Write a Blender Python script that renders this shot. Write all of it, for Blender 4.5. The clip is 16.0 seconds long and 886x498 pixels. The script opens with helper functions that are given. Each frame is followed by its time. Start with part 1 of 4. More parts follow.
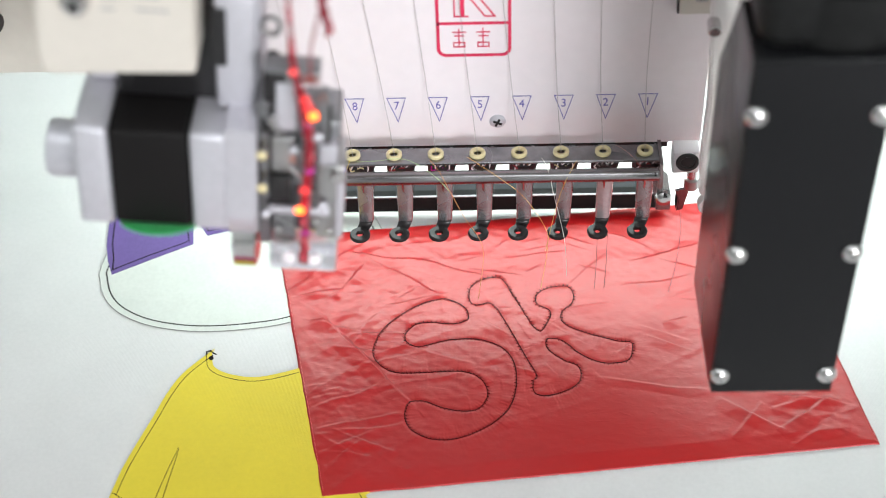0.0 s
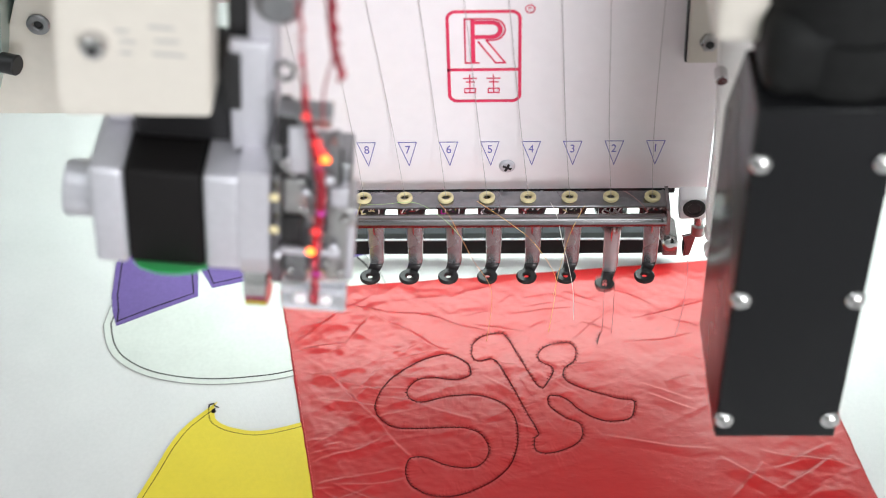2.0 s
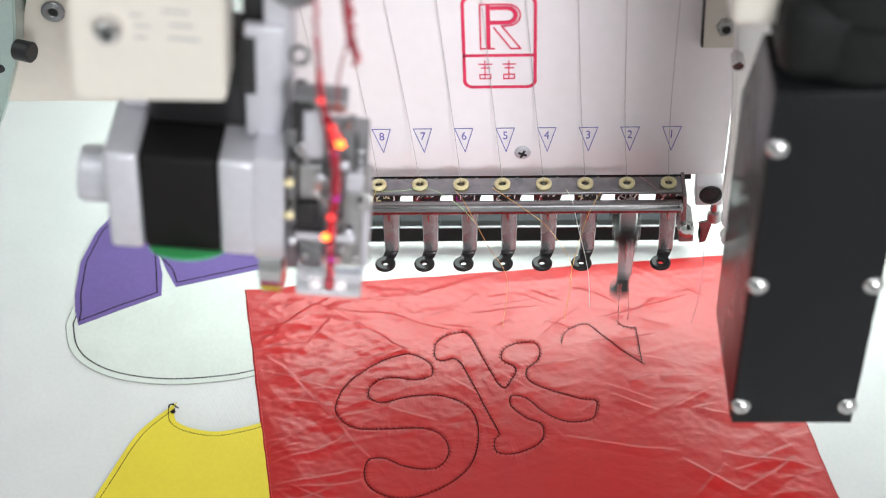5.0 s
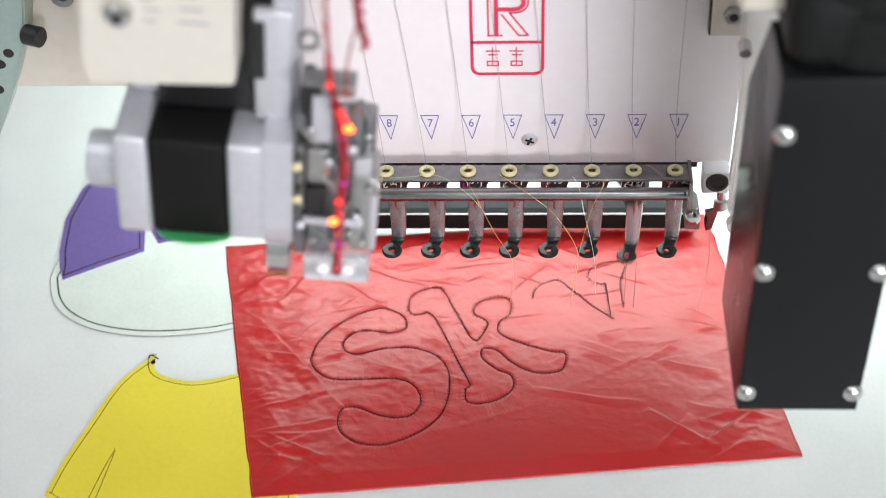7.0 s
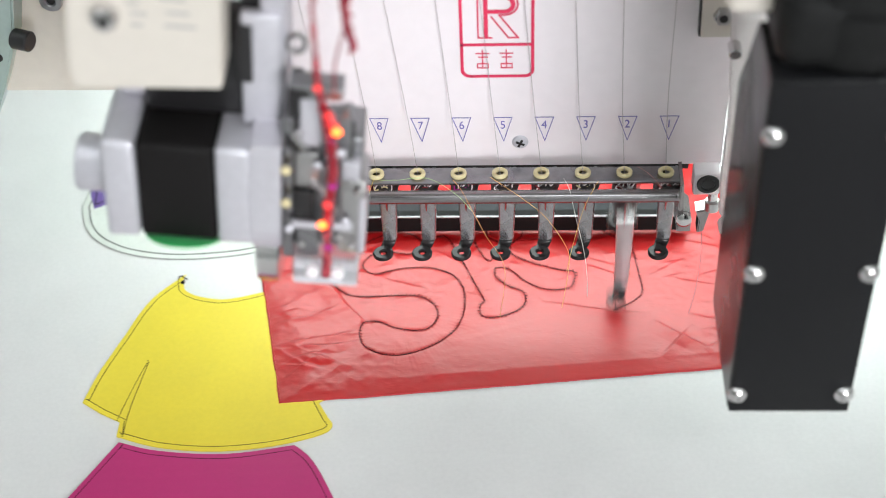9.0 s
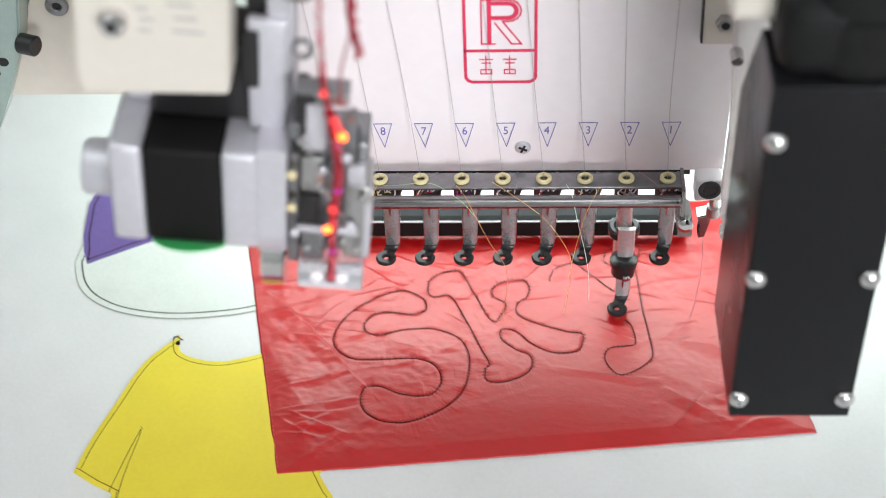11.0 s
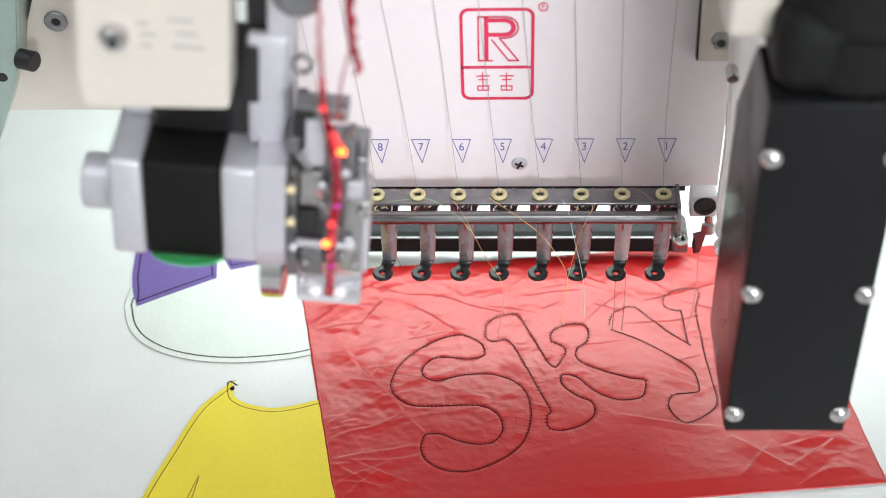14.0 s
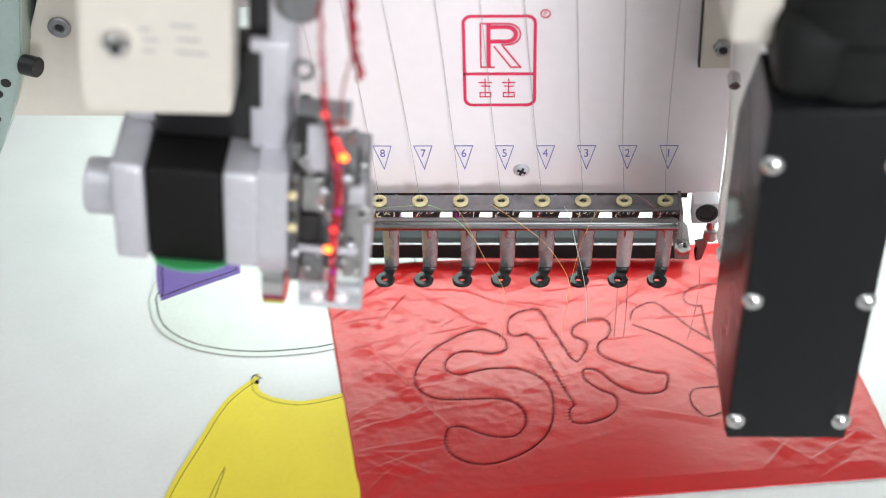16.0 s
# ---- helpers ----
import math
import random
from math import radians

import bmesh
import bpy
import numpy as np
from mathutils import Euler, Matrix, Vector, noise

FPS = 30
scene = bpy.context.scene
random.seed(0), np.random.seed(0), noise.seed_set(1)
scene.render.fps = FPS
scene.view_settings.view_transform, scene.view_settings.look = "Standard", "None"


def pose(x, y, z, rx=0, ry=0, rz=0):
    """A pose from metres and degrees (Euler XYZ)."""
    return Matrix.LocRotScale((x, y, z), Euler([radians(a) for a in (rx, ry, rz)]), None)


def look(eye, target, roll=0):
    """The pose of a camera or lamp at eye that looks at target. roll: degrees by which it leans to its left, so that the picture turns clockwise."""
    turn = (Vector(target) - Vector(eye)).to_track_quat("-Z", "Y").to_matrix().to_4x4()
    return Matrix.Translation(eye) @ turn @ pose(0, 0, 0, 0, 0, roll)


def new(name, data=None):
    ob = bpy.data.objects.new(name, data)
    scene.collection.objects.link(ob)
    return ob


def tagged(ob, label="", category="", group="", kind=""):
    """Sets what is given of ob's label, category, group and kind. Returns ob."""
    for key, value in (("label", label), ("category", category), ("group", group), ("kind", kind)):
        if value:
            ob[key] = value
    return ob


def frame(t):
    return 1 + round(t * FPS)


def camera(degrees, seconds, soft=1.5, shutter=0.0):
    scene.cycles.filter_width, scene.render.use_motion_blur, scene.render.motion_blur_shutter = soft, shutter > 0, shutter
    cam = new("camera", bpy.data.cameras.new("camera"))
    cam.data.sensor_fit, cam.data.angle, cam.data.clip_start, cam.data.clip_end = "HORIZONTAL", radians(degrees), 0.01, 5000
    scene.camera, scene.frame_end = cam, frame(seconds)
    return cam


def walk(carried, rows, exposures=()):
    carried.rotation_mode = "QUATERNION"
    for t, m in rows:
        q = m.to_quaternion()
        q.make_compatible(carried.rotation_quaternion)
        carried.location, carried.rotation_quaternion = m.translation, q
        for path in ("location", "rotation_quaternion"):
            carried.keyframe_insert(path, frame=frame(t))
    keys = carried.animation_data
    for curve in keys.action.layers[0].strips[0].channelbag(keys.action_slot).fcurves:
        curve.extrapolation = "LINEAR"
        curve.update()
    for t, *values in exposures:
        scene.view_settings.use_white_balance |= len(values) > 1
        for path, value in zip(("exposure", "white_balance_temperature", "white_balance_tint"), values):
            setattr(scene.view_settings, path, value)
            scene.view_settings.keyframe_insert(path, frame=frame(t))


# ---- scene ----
cam = camera(31.87, 16.0, soft=0.7, shutter=0.8)
cam.data.dof.use_dof = True
cam.data.dof.focus_distance = 0.70
cam.data.dof.aperture_fstop = 7.0
PATH = [
    (0.0, pose(-0.0483, -0.5067, 0.5305, 45.26, 1.86, 0.66)),
    (0.5, pose(-0.0484, -0.5081, 0.5313, 45.42, 1.89, 0.75)),
    (1.0, pose(-0.0479, -0.5099, 0.5333, 45.67, 1.66, 0.96)),
    (1.5, pose(-0.0476, -0.5115, 0.5349, 46.35, 1.65, 1.26)),
    (2.0, pose(-0.0469, -0.5129, 0.5360, 46.89, 1.71, 1.41)),
    (2.5, pose(-0.0476, -0.5121, 0.5350, 46.90, 1.68, 1.38)),
    (3.0, pose(-0.0475, -0.5117, 0.5336, 46.68, 1.77, 1.34)),
    (3.5, pose(-0.0470, -0.5131, 0.5346, 46.64, 1.91, 1.47)),
    (6.0, pose(-0.0475, -0.5133, 0.5325, 46.43, 2.15, 1.85)),
    (6.5, pose(-0.0482, -0.5146, 0.5329, 46.30, 2.08, 1.91)),
    (7.0, pose(-0.0480, -0.5159, 0.5332, 46.27, 2.05, 2.08)),
    (7.5, pose(-0.0474, -0.5166, 0.5328, 46.32, 2.07, 2.05)),
    (8.0, pose(-0.0474, -0.5166, 0.5336, 46.38, 2.08, 2.04)),
    (8.5, pose(-0.0458, -0.5157, 0.5332, 46.48, 2.19, 1.84)),
    (9.0, pose(-0.0456, -0.5148, 0.5324, 46.35, 2.15, 1.81)),
    (11.5, pose(-0.0476, -0.5189, 0.5356, 46.74, 1.95, 1.90)),
    (12.0, pose(-0.0475, -0.5199, 0.5360, 47.04, 1.96, 1.80)),
    (12.5, pose(-0.0474, -0.5206, 0.5360, 47.23, 1.93, 1.79)),
    (13.0, pose(-0.0481, -0.5217, 0.5358, 47.32, 1.91, 1.80)),
    (13.5, pose(-0.0488, -0.5216, 0.5356, 47.25, 1.73, 1.81)),
    (14.0, pose(-0.0491, -0.5209, 0.5362, 47.21, 1.70, 1.77)),
    (14.5, pose(-0.0482, -0.5203, 0.5365, 47.33, 1.71, 1.69)),
    (15.0, pose(-0.0482, -0.5205, 0.5368, 47.46, 1.69, 1.79)),
    (15.5, pose(-0.0485, -0.5209, 0.5366, 47.52, 1.68, 1.86)),
    (16.0, pose(-0.0483, -0.5218, 0.5362, 47.50, 1.70, 1.96)),
]
walk(cam, PATH)

# ---- light ----
world = bpy.data.worlds.new("world")
scene.world = world
world.use_nodes = True
world.node_tree.nodes["Background"].inputs[0].default_value = (0.9, 0.95, 1.0, 1)
world.node_tree.nodes["Background"].inputs[1].default_value = 1.0
scene.view_settings.exposure = 0.0


def area_lamp(name, eye, target, sx, sy, watts, colour):
    lamp = bpy.data.lights.new(name, "AREA")
    lamp.shape, lamp.size, lamp.size_y, lamp.energy, lamp.color = "RECTANGLE", sx, sy, watts, colour
    ob = new(name, lamp)
    ob.matrix_basis = look(eye, target)
    return ob


# the machine's narrow work light under its head, aimed at the sewing field
# added apart from the work light's diffuser, without a housing, for the film's sheen
work = area_lamp("work_light_lamp", (-0.045, 0.117, 0.096), (-0.045, 0.024, 0.001), 0.27, 0.070, 0.008, (0.97, 0.96, 1.0))
work.data.spread = radians(36)
# fill lamp in an added, unseen window behind the camera, and two ceiling panels
area_lamp("front_fill_lamp", (1.20, -3.12, 1.00), (0.0, 0.0, 0.12), 1.4, 1.0, 97, (0.95, 0.97, 1.0))
area_lamp("ceiling_panel_lamp", (0.45, -1.3, 1.90), (0.2, -0.8, 0.0), 1.2, 0.6, 9, (0.95, 0.98, 1.0))
area_lamp("ceiling_panel_lamp", (-1.0, -0.5, 1.90), (-0.7, -0.3, 0.0), 1.2, 0.6, 5, (0.93, 0.99, 1.0))


# ---- materials ----
def mat(name, colour, rough=0.5, metal=0.0, grain=0.0, grain_scale=300.0, bump=0.0, bump_scale=600.0,
        emit=0.0, coat=0.0, glass=0.0, spec=0.5):
    """A surface with fine grain, broad stains and relief; scales in cycles per metre."""
    m = bpy.data.materials.new(name)
    m.use_nodes = True
    nt = m.node_tree
    n, l = nt.nodes, nt.links
    b = n["Principled BSDF"]
    b.inputs["Base Color"].default_value = (*colour, 1)
    b.inputs["Roughness"].default_value = rough
    b.inputs["Metallic"].default_value = metal
    b.inputs["Coat Weight"].default_value = coat
    b.inputs["Specular IOR Level"].default_value = spec
    b.inputs["Transmission Weight"].default_value = glass
    if emit:
        b.inputs["Emission Color"].default_value = (*colour, 1)
        b.inputs["Emission Strength"].default_value = emit
    tc = n.new("ShaderNodeTexCoord")
    if grain:
        fine, broad = n.new("ShaderNodeTexNoise"), n.new("ShaderNodeTexNoise")
        fine.inputs["Scale"].default_value, broad.inputs["Scale"].default_value = grain_scale, grain_scale / 14
        fine.inputs["Detail"].default_value = 4
        mean = n.new("ShaderNodeMath")
        mean.operation = "ADD"
        rng = n.new("ShaderNodeMapRange")
        rng.inputs[1].default_value, rng.inputs[2].default_value = 0.6, 1.4
        rng.inputs[3].default_value, rng.inputs[4].default_value = 1 - grain, 1 + grain
        mix = n.new("ShaderNodeMix")
        mix.data_type, mix.blend_type = "RGBA", "MULTIPLY"
        mix.inputs[0].default_value = 1
        mix.inputs[6].default_value = (*colour, 1)
        for t in (fine, broad):
            l.new(tc.outputs["Object"], t.inputs["Vector"])
        l.new(fine.outputs["Fac"], mean.inputs[0])
        l.new(broad.outputs["Fac"], mean.inputs[1])
        l.new(mean.outputs[0], rng.inputs[0])
        l.new(rng.outputs[0], mix.inputs[7])
        l.new(mix.outputs[2], b.inputs["Base Color"])
        r2 = n.new("ShaderNodeMapRange")
        r2.inputs[1].default_value, r2.inputs[2].default_value = 0.3, 0.7
        r2.inputs[3].default_value, r2.inputs[4].default_value = max(0.02, rough - 0.5 * grain), min(1, rough + 0.5 * grain)
        l.new(broad.outputs["Fac"], r2.inputs[0])
        l.new(r2.outputs[0], b.inputs["Roughness"])
    if bump:
        t = n.new("ShaderNodeTexNoise")
        t.inputs["Scale"].default_value, t.inputs["Detail"].default_value = bump_scale, 5
        l.new(tc.outputs["Object"], t.inputs["Vector"])
        bp = n.new("ShaderNodeBump")
        bp.inputs["Strength"].default_value, bp.inputs["Distance"].default_value = bump, 0.0004
        l.new(t.outputs["Fac"], bp.inputs["Height"])
        l.new(bp.outputs[0], b.inputs["Normal"])
    return m


def cloth_material(name, colour, pitch=0.0006, rough=0.85, stain=0.05):
    """Woven cloth: two crossed thread waves as relief, with faint uneven dye."""
    m = mat(name, colour, rough, grain=stain, grain_scale=500)
    n, l = m.node_tree.nodes, m.node_tree.links
    b = n["Principled BSDF"]
    b.inputs["Sheen Weight"].default_value = 0.15
    tc = n.new("ShaderNodeTexCoord")
    waves = []
    for axis in ("X", "Y"):
        w = n.new("ShaderNodeTexWave")
        w.bands_direction = axis
        w.inputs["Scale"].default_value = 0.314 / pitch
        w.inputs["Distortion"].default_value = 0.6
        l.new(tc.outputs["Object"], w.inputs["Vector"])
        waves.append(w)
    mx = n.new("ShaderNodeMath")
    mx.operation = "MAXIMUM"
    l.new(waves[0].outputs["Fac"], mx.inputs[0])
    l.new(waves[1].outputs["Fac"], mx.inputs[1])
    bp = n.new("ShaderNodeBump")
    bp.inputs["Strength"].default_value, bp.inputs["Distance"].default_value = 0.25, 0.0001
    l.new(mx.outputs[0], bp.inputs["Height"])
    l.new(bp.outputs[0], b.inputs["Normal"])
    return m


WHITE_CLOTH = cloth_material("white_cloth", (0.640, 0.626, 0.620))
CREAM_CLOTH = cloth_material("cream_cloth", (0.60, 0.615, 0.575), stain=0.07)
YELLOW_CLOTH = cloth_material("yellow_cloth", (0.70, 0.55, 0.025), rough=0.6)
PURPLE_CLOTH = cloth_material("purple_cloth", (0.125, 0.075, 0.26), stain=0.12)
MAGENTA_CLOTH = cloth_material("magenta_cloth", (0.43, 0.008, 0.13), rough=0.55)
RED_FILM = mat("red_film", (0.40, 0.002, 0.003), 0.37, grain=0.06, grain_scale=260, spec=0.58)


def film_relief():
    """Fine puckers of the film, drawn out across the pull of the seams."""
    n, l = RED_FILM.node_tree.nodes, RED_FILM.node_tree.links
    tc = n.new("ShaderNodeTexCoord")
    last = None
    for turn_z, stretch, scale, dist, strength in ((12, 3.0, 60, 0.0008, 0.4), (-28, 2.6, 90, 0.0006, 0.4), (60, 2.0, 240, 0.0005, 0.4)):
        mp = n.new("ShaderNodeMapping")
        mp.inputs["Rotation"].default_value = (0, 0, radians(turn_z))
        mp.inputs["Scale"].default_value = (1, stretch, 1)
        t = n.new("ShaderNodeTexNoise")
        t.noise_type = "RIDGED_MULTIFRACTAL"
        t.inputs["Scale"].default_value, t.inputs["Detail"].default_value = scale, 3
        t.inputs["Distortion"].default_value = 0.6
        bp = n.new("ShaderNodeBump")
        bp.inputs["Strength"].default_value, bp.inputs["Distance"].default_value = strength, dist * 0.24
        l.new(tc.outputs["Object"], mp.inputs["Vector"])
        l.new(mp.outputs[0], t.inputs["Vector"])
        l.new(t.outputs["Fac"], bp.inputs["Height"])
        if last:
            l.new(last.outputs[0], bp.inputs["Normal"])
        last = bp
    l.new(last.outputs[0], n["Principled BSDF"].inputs["Normal"])


film_relief()
FILM_EDGE = mat("stretched_film", (0.62, 0.10, 0.10), 0.5, grain=0.1)
BLACK_THREAD = mat("black_thread", (0.010, 0.007, 0.008), 0.8, spec=0.12)
CORD_THREAD = mat("grey_cord", (0.27, 0.27, 0.25), 0.7)
PANEL_WHITE = mat("white_enamel", (0.84, 0.775, 0.805), 0.35, grain=0.03, grain_scale=160, bump=0.04, bump_scale=900)
CREAM_PAINT = mat("cream_paint", (0.62, 0.57, 0.51), 0.45, grain=0.04, grain_scale=200, bump=0.05, bump_scale=1200)
PRINT_PINK = mat("pink_print", (0.72, 0.03, 0.10), 0.45, grain=0.05)
PRINT_BLUE = mat("blue_print", (0.16, 0.14, 0.42), 0.5, grain=0.05)
PRINT_GREY = mat("grey_print", (0.35, 0.34, 0.34), 0.6)
CHROME = mat("chrome", (0.62, 0.60, 0.60), 0.16, 1.0, grain=0.15, grain_scale=500)
DARK_CHROME = mat("dark_chrome", (0.30, 0.27, 0.27), 0.18, 1.0, grain=0.2, grain_scale=500)
TUBE_STEEL = mat("tube_steel", (0.27, 0.255, 0.26), 0.18, 1.0, grain=0.15, grain_scale=400)
RAIL_STEEL = mat("rail_steel", (0.27, 0.265, 0.275), 0.28, 0.95, grain=0.2, grain_scale=300)
STEEL = mat("brushed_steel", (0.48, 0.47, 0.47), 0.32, 1.0, grain=0.15, grain_scale=400)
ALUMINIUM = mat("aluminium", (0.60, 0.585, 0.63), 0.45, 0.5, grain=0.07, grain_scale=300, bump=0.05)
GREY_STEEL = mat("grey_steel", (0.30, 0.30, 0.31), 0.38, 0.9, grain=0.15, grain_scale=300)
BLACK_STEEL = mat("blackened_steel", (0.018, 0.017, 0.018), 0.35, 0.2, grain=0.1)
BLACK_PAINT = mat("black_powder_coat", (0.008, 0.008, 0.009), 0.5, spec=0.16, grain=0.12, grain_scale=300, bump=0.25, bump_scale=2200)
# foot rings and bends: the dark that polished steel mirrors is put into the colour
RING_STEEL = mat("dark_polished_steel", (0.040, 0.036, 0.037), 0.20, 0.35, spec=0.12, grain=0.2, grain_scale=500)
FOOT_STEEL = mat("polished_steel", (0.31, 0.30, 0.31), 0.24, 0.75, grain=0.30, grain_scale=900, bump=0.12, bump_scale=900)
BAR_STEEL = mat("needle_bar_steel", (0.52, 0.50, 0.51), 0.24, 0.55, grain=0.15, grain_scale=500)
GLOSS_BLACK = mat("gloss_black_paint", (0.010, 0.010, 0.011), 0.27, spec=0.22, grain=0.15, grain_scale=300, bump=0.04, bump_scale=900)
MOTOR_BLACK = mat("motor_black", (0.008, 0.007, 0.007), 0.6, spec=0.14, grain=0.1)
RUBBER = mat("dull_black_rubber", (0.010, 0.010, 0.010), 0.6, spec=0.14, grain=0.35, grain_scale=220, bump=0.3, bump_scale=300)
CERAMIC = mat("ceramic", (0.70, 0.60, 0.34), 0.3, coat=0.3)
ACRYLIC = mat("acrylic", (0.92, 0.93, 0.97), 0.08, glass=0.75)
SHIELD = mat("frosted_plastic", (0.88, 0.81, 0.81), 0.40, glass=0.5, grain=0.06)
GREEN_STEEL = mat("pale_green_steel", (0.40, 0.49, 0.46), 0.32, 0.6, grain=0.08)
GREEN_LABEL = mat("green_label", (0.05, 0.50, 0.14), 0.4)
DARK_RED = mat("dark_red_lacquer", (0.045, 0.008, 0.012), 0.3, grain=0.2)
RED_PLASTIC = mat("red_plastic", (0.26, 0.01, 0.02), 0.3)
SEQUIN_RED = mat("red_sequin", (0.34, 0.008, 0.025), 0.15, 0.4, coat=0.6)
SEQUIN_MAGENTA = mat("magenta_sequin", (0.55, 0.03, 0.35), 0.15, 0.4)
GLOW_ORANGE = mat("orange_glow", (1.0, 0.13, 0.02), 0.3, emit=6.0)
GLOW_RED = mat("red_glow", (1.0, 0.05, 0.05), 0.3, emit=0.5)
LED_WHITE = mat("white_led", (0.84, 1.0, 0.96), 0.4, emit=7.2)
PANEL_GLOW = mat("panel_glow", (0.95, 1.0, 1.0), 0.4, emit=2.0)
WALL_PAINT = mat("wall_paint", (0.70, 0.72, 0.70), 0.8, grain=0.04, grain_scale=6)
FLOOR_PAINT = mat("floor_paint", (0.32, 0.33, 0.33), 0.5, grain=0.1, grain_scale=8)
TABLE_TOP = mat("table_laminate", (0.62, 0.64, 0.61), 0.4, grain=0.04, grain_scale=40)


# ---- shaping helpers ----
def mesh_of(bm, material, smooth=True):
    me = bpy.data.meshes.new("mesh")
    bm.normal_update()
    bm.to_mesh(me)
    bm.free()
    me.materials.append(material)
    if smooth:
        for p in me.polygons:
            p.use_smooth = True
        me.set_sharp_from_angle(angle=radians(38))
    return me


def part(name, bm, material, parent=None, label="", smooth=True):
    ob = new(name, mesh_of(bm, material, smooth))
    if parent is not None:
        ob.parent = parent
    if label:
        tagged(ob, label)
    return ob


def thing(name, label, category, group="", kind=""):
    return tagged(new(name), label, category, group, kind)


def box(x0, x1, y0, y1, z0, z1, bevel=0.0, bm=None):
    bm = bm or bmesh.new()
    m = Matrix.LocRotScale(((x0 + x1) / 2, (y0 + y1) / 2, (z0 + z1) / 2), None, (x1 - x0, y1 - y0, z1 - z0))
    made = bmesh.ops.create_cube(bm, size=1, matrix=m)
    if bevel:
        edges = list({e for v in made["verts"] for e in v.link_edges})
        bmesh.ops.bevel(bm, geom=edges, offset=bevel, segments=3, profile=0.5, affect="EDGES")
    return bm


def turn(profile, at, axis=(0, 0, 1), steps=28, bm=None):
    """A turned form: profile of (radius, height) along axis from at."""
    bm = bm or bmesh.new()
    q = Vector((0, 0, 1)).rotation_difference(Vector(axis)).to_matrix()
    at = Vector(at)
    rings = []
    for r, h in profile:
        rings.append([bm.verts.new(at + q @ Vector((max(r, 1e-5) * math.cos(a), max(r, 1e-5) * math.sin(a), h)))
                      for a in [2 * math.pi * i / steps for i in range(steps)]])
    for a, b in zip(rings, rings[1:]):
        for i in range(steps):
            bm.faces.new((a[i], a[(i + 1) % steps], b[(i + 1) % steps], b[i]))
    for ring, flip in ((rings[0], True), (rings[-1], False)):
        bm.faces.new(ring[::-1] if flip else ring)
    return bm


def rod(r, a, b, steps=20, bm=None, ease=0.0):
    a, b = Vector(a), Vector(b)
    d = b - a
    e = ease or r * 0.15
    return turn([(r - e, 0), (r, e), (r, d.length - e), (r - e, d.length)], a, d, steps, bm)


def ring(at, axis, r_out, r_in, h, bm=None, steps=28):
    bm = bm or bmesh.new()
    q = Vector((0, 0, 1)).rotation_difference(Vector(axis)).to_matrix()
    e = min(h, r_out - r_in) * 0.28
    prof = [(r_in, e), (r_in + e, 0), (r_out - e, 0), (r_out, e), (r_out, h - e), (r_out - e, h), (r_in + e, h), (r_in, h - e)]
    loops = [[bm.verts.new(Vector(at) + q @ Vector((r * math.cos(2 * math.pi * i / steps), r * math.sin(2 * math.pi * i / steps), z)))
              for i in range(steps)] for r, z in prof]
    for k in range(len(loops)):
        a, b = loops[k], loops[(k + 1) % len(loops)]
        for i in range(steps):
            bm.faces.new((a[i], a[(i + 1) % steps], b[(i + 1) % steps], b[i]))
    return bm


def smooth_path(points, closed=False, per=8):
    """Catmull-Rom through points of any dimension."""
    p = [np.array(q, float) for q in points]
    n = len(p)
    out = []
    for i in range(n if closed else n - 1):
        a, b, c, d = [p[(i + k) % n] if closed else p[min(max(i + k, 0), n - 1)] for k in (-1, 0, 1, 2)]
        for s in range(per):
            t = s / per
            out.append(0.5 * (2 * b + (c - a) * t + (2 * a - 5 * b + 4 * c - d) * t * t + (3 * b - a - 3 * c + d) * t ** 3))
    if not closed:
        out.append(p[-1])
    return out


def strand(points, r, per=8, steps=6, bm=None):
    """A round thread through 3D points."""
    bm = bm or bmesh.new()
    path = [Vector(q) for q in smooth_path(points, False, per)]
    rings = []
    for i, c in enumerate(path):
        d = (path[min(i + 1, len(path) - 1)] - path[max(i - 1, 0)]).normalized()
        u = d.orthogonal().normalized() if i == 0 else (u - d * u.dot(d)).normalized()
        v = d.cross(u)
        rings.append([bm.verts.new(c + r * (u * math.cos(k * 2 * math.pi / steps) + v * math.sin(k * 2 * math.pi / steps))) for k in range(steps)])
    for a, b in zip(rings, rings[1:]):
        for k in range(steps):
            bm.faces.new((a[k], a[(k + 1) % steps], b[(k + 1) % steps], b[k]))
    bm.faces.new(rings[0][::-1])
    bm.faces.new(rings[-1])
    return bm


def slab(outline, z0, z1, bm=None, bevel=0.0):
    """A flat piece with the given outline (x, y), from z0 to z1."""
    bm = bm or bmesh.new()
    low = [bm.verts.new((x, y, z0)) for x, y in outline]
    f = bm.faces.new(low)
    f.normal_update()
    if f.normal.z > 0:
        f.normal_flip()
    made = bmesh.ops.extrude_face_region(bm, geom=[f])
    top = [v for v in made["geom"] if isinstance(v, bmesh.types.BMVert)]
    bmesh.ops.translate(bm, verts=top, vec=(0, 0, z1 - z0))
    if bevel:
        edges = [e for e in {e for v in top for e in v.link_edges} if all(v in top for v in e.verts)]
        bmesh.ops.bevel(bm, geom=edges, offset=bevel, segments=2, affect="EDGES")
    bmesh.ops.recalc_face_normals(bm, faces=bm.faces)
    return bm


def plate_xz(outline, y0, y1, bevel=0.0):
    """An upright plate with the given outline (x, z)."""
    bm = slab([(x, z) for x, z in outline], 0, y1 - y0, bevel=bevel)
    bmesh.ops.transform(bm, matrix=Matrix(((1, 0, 0, 0), (0, 0, -1, y1), (0, 1, 0, 0), (0, 0, 0, 1))), verts=bm.verts)
    return bm


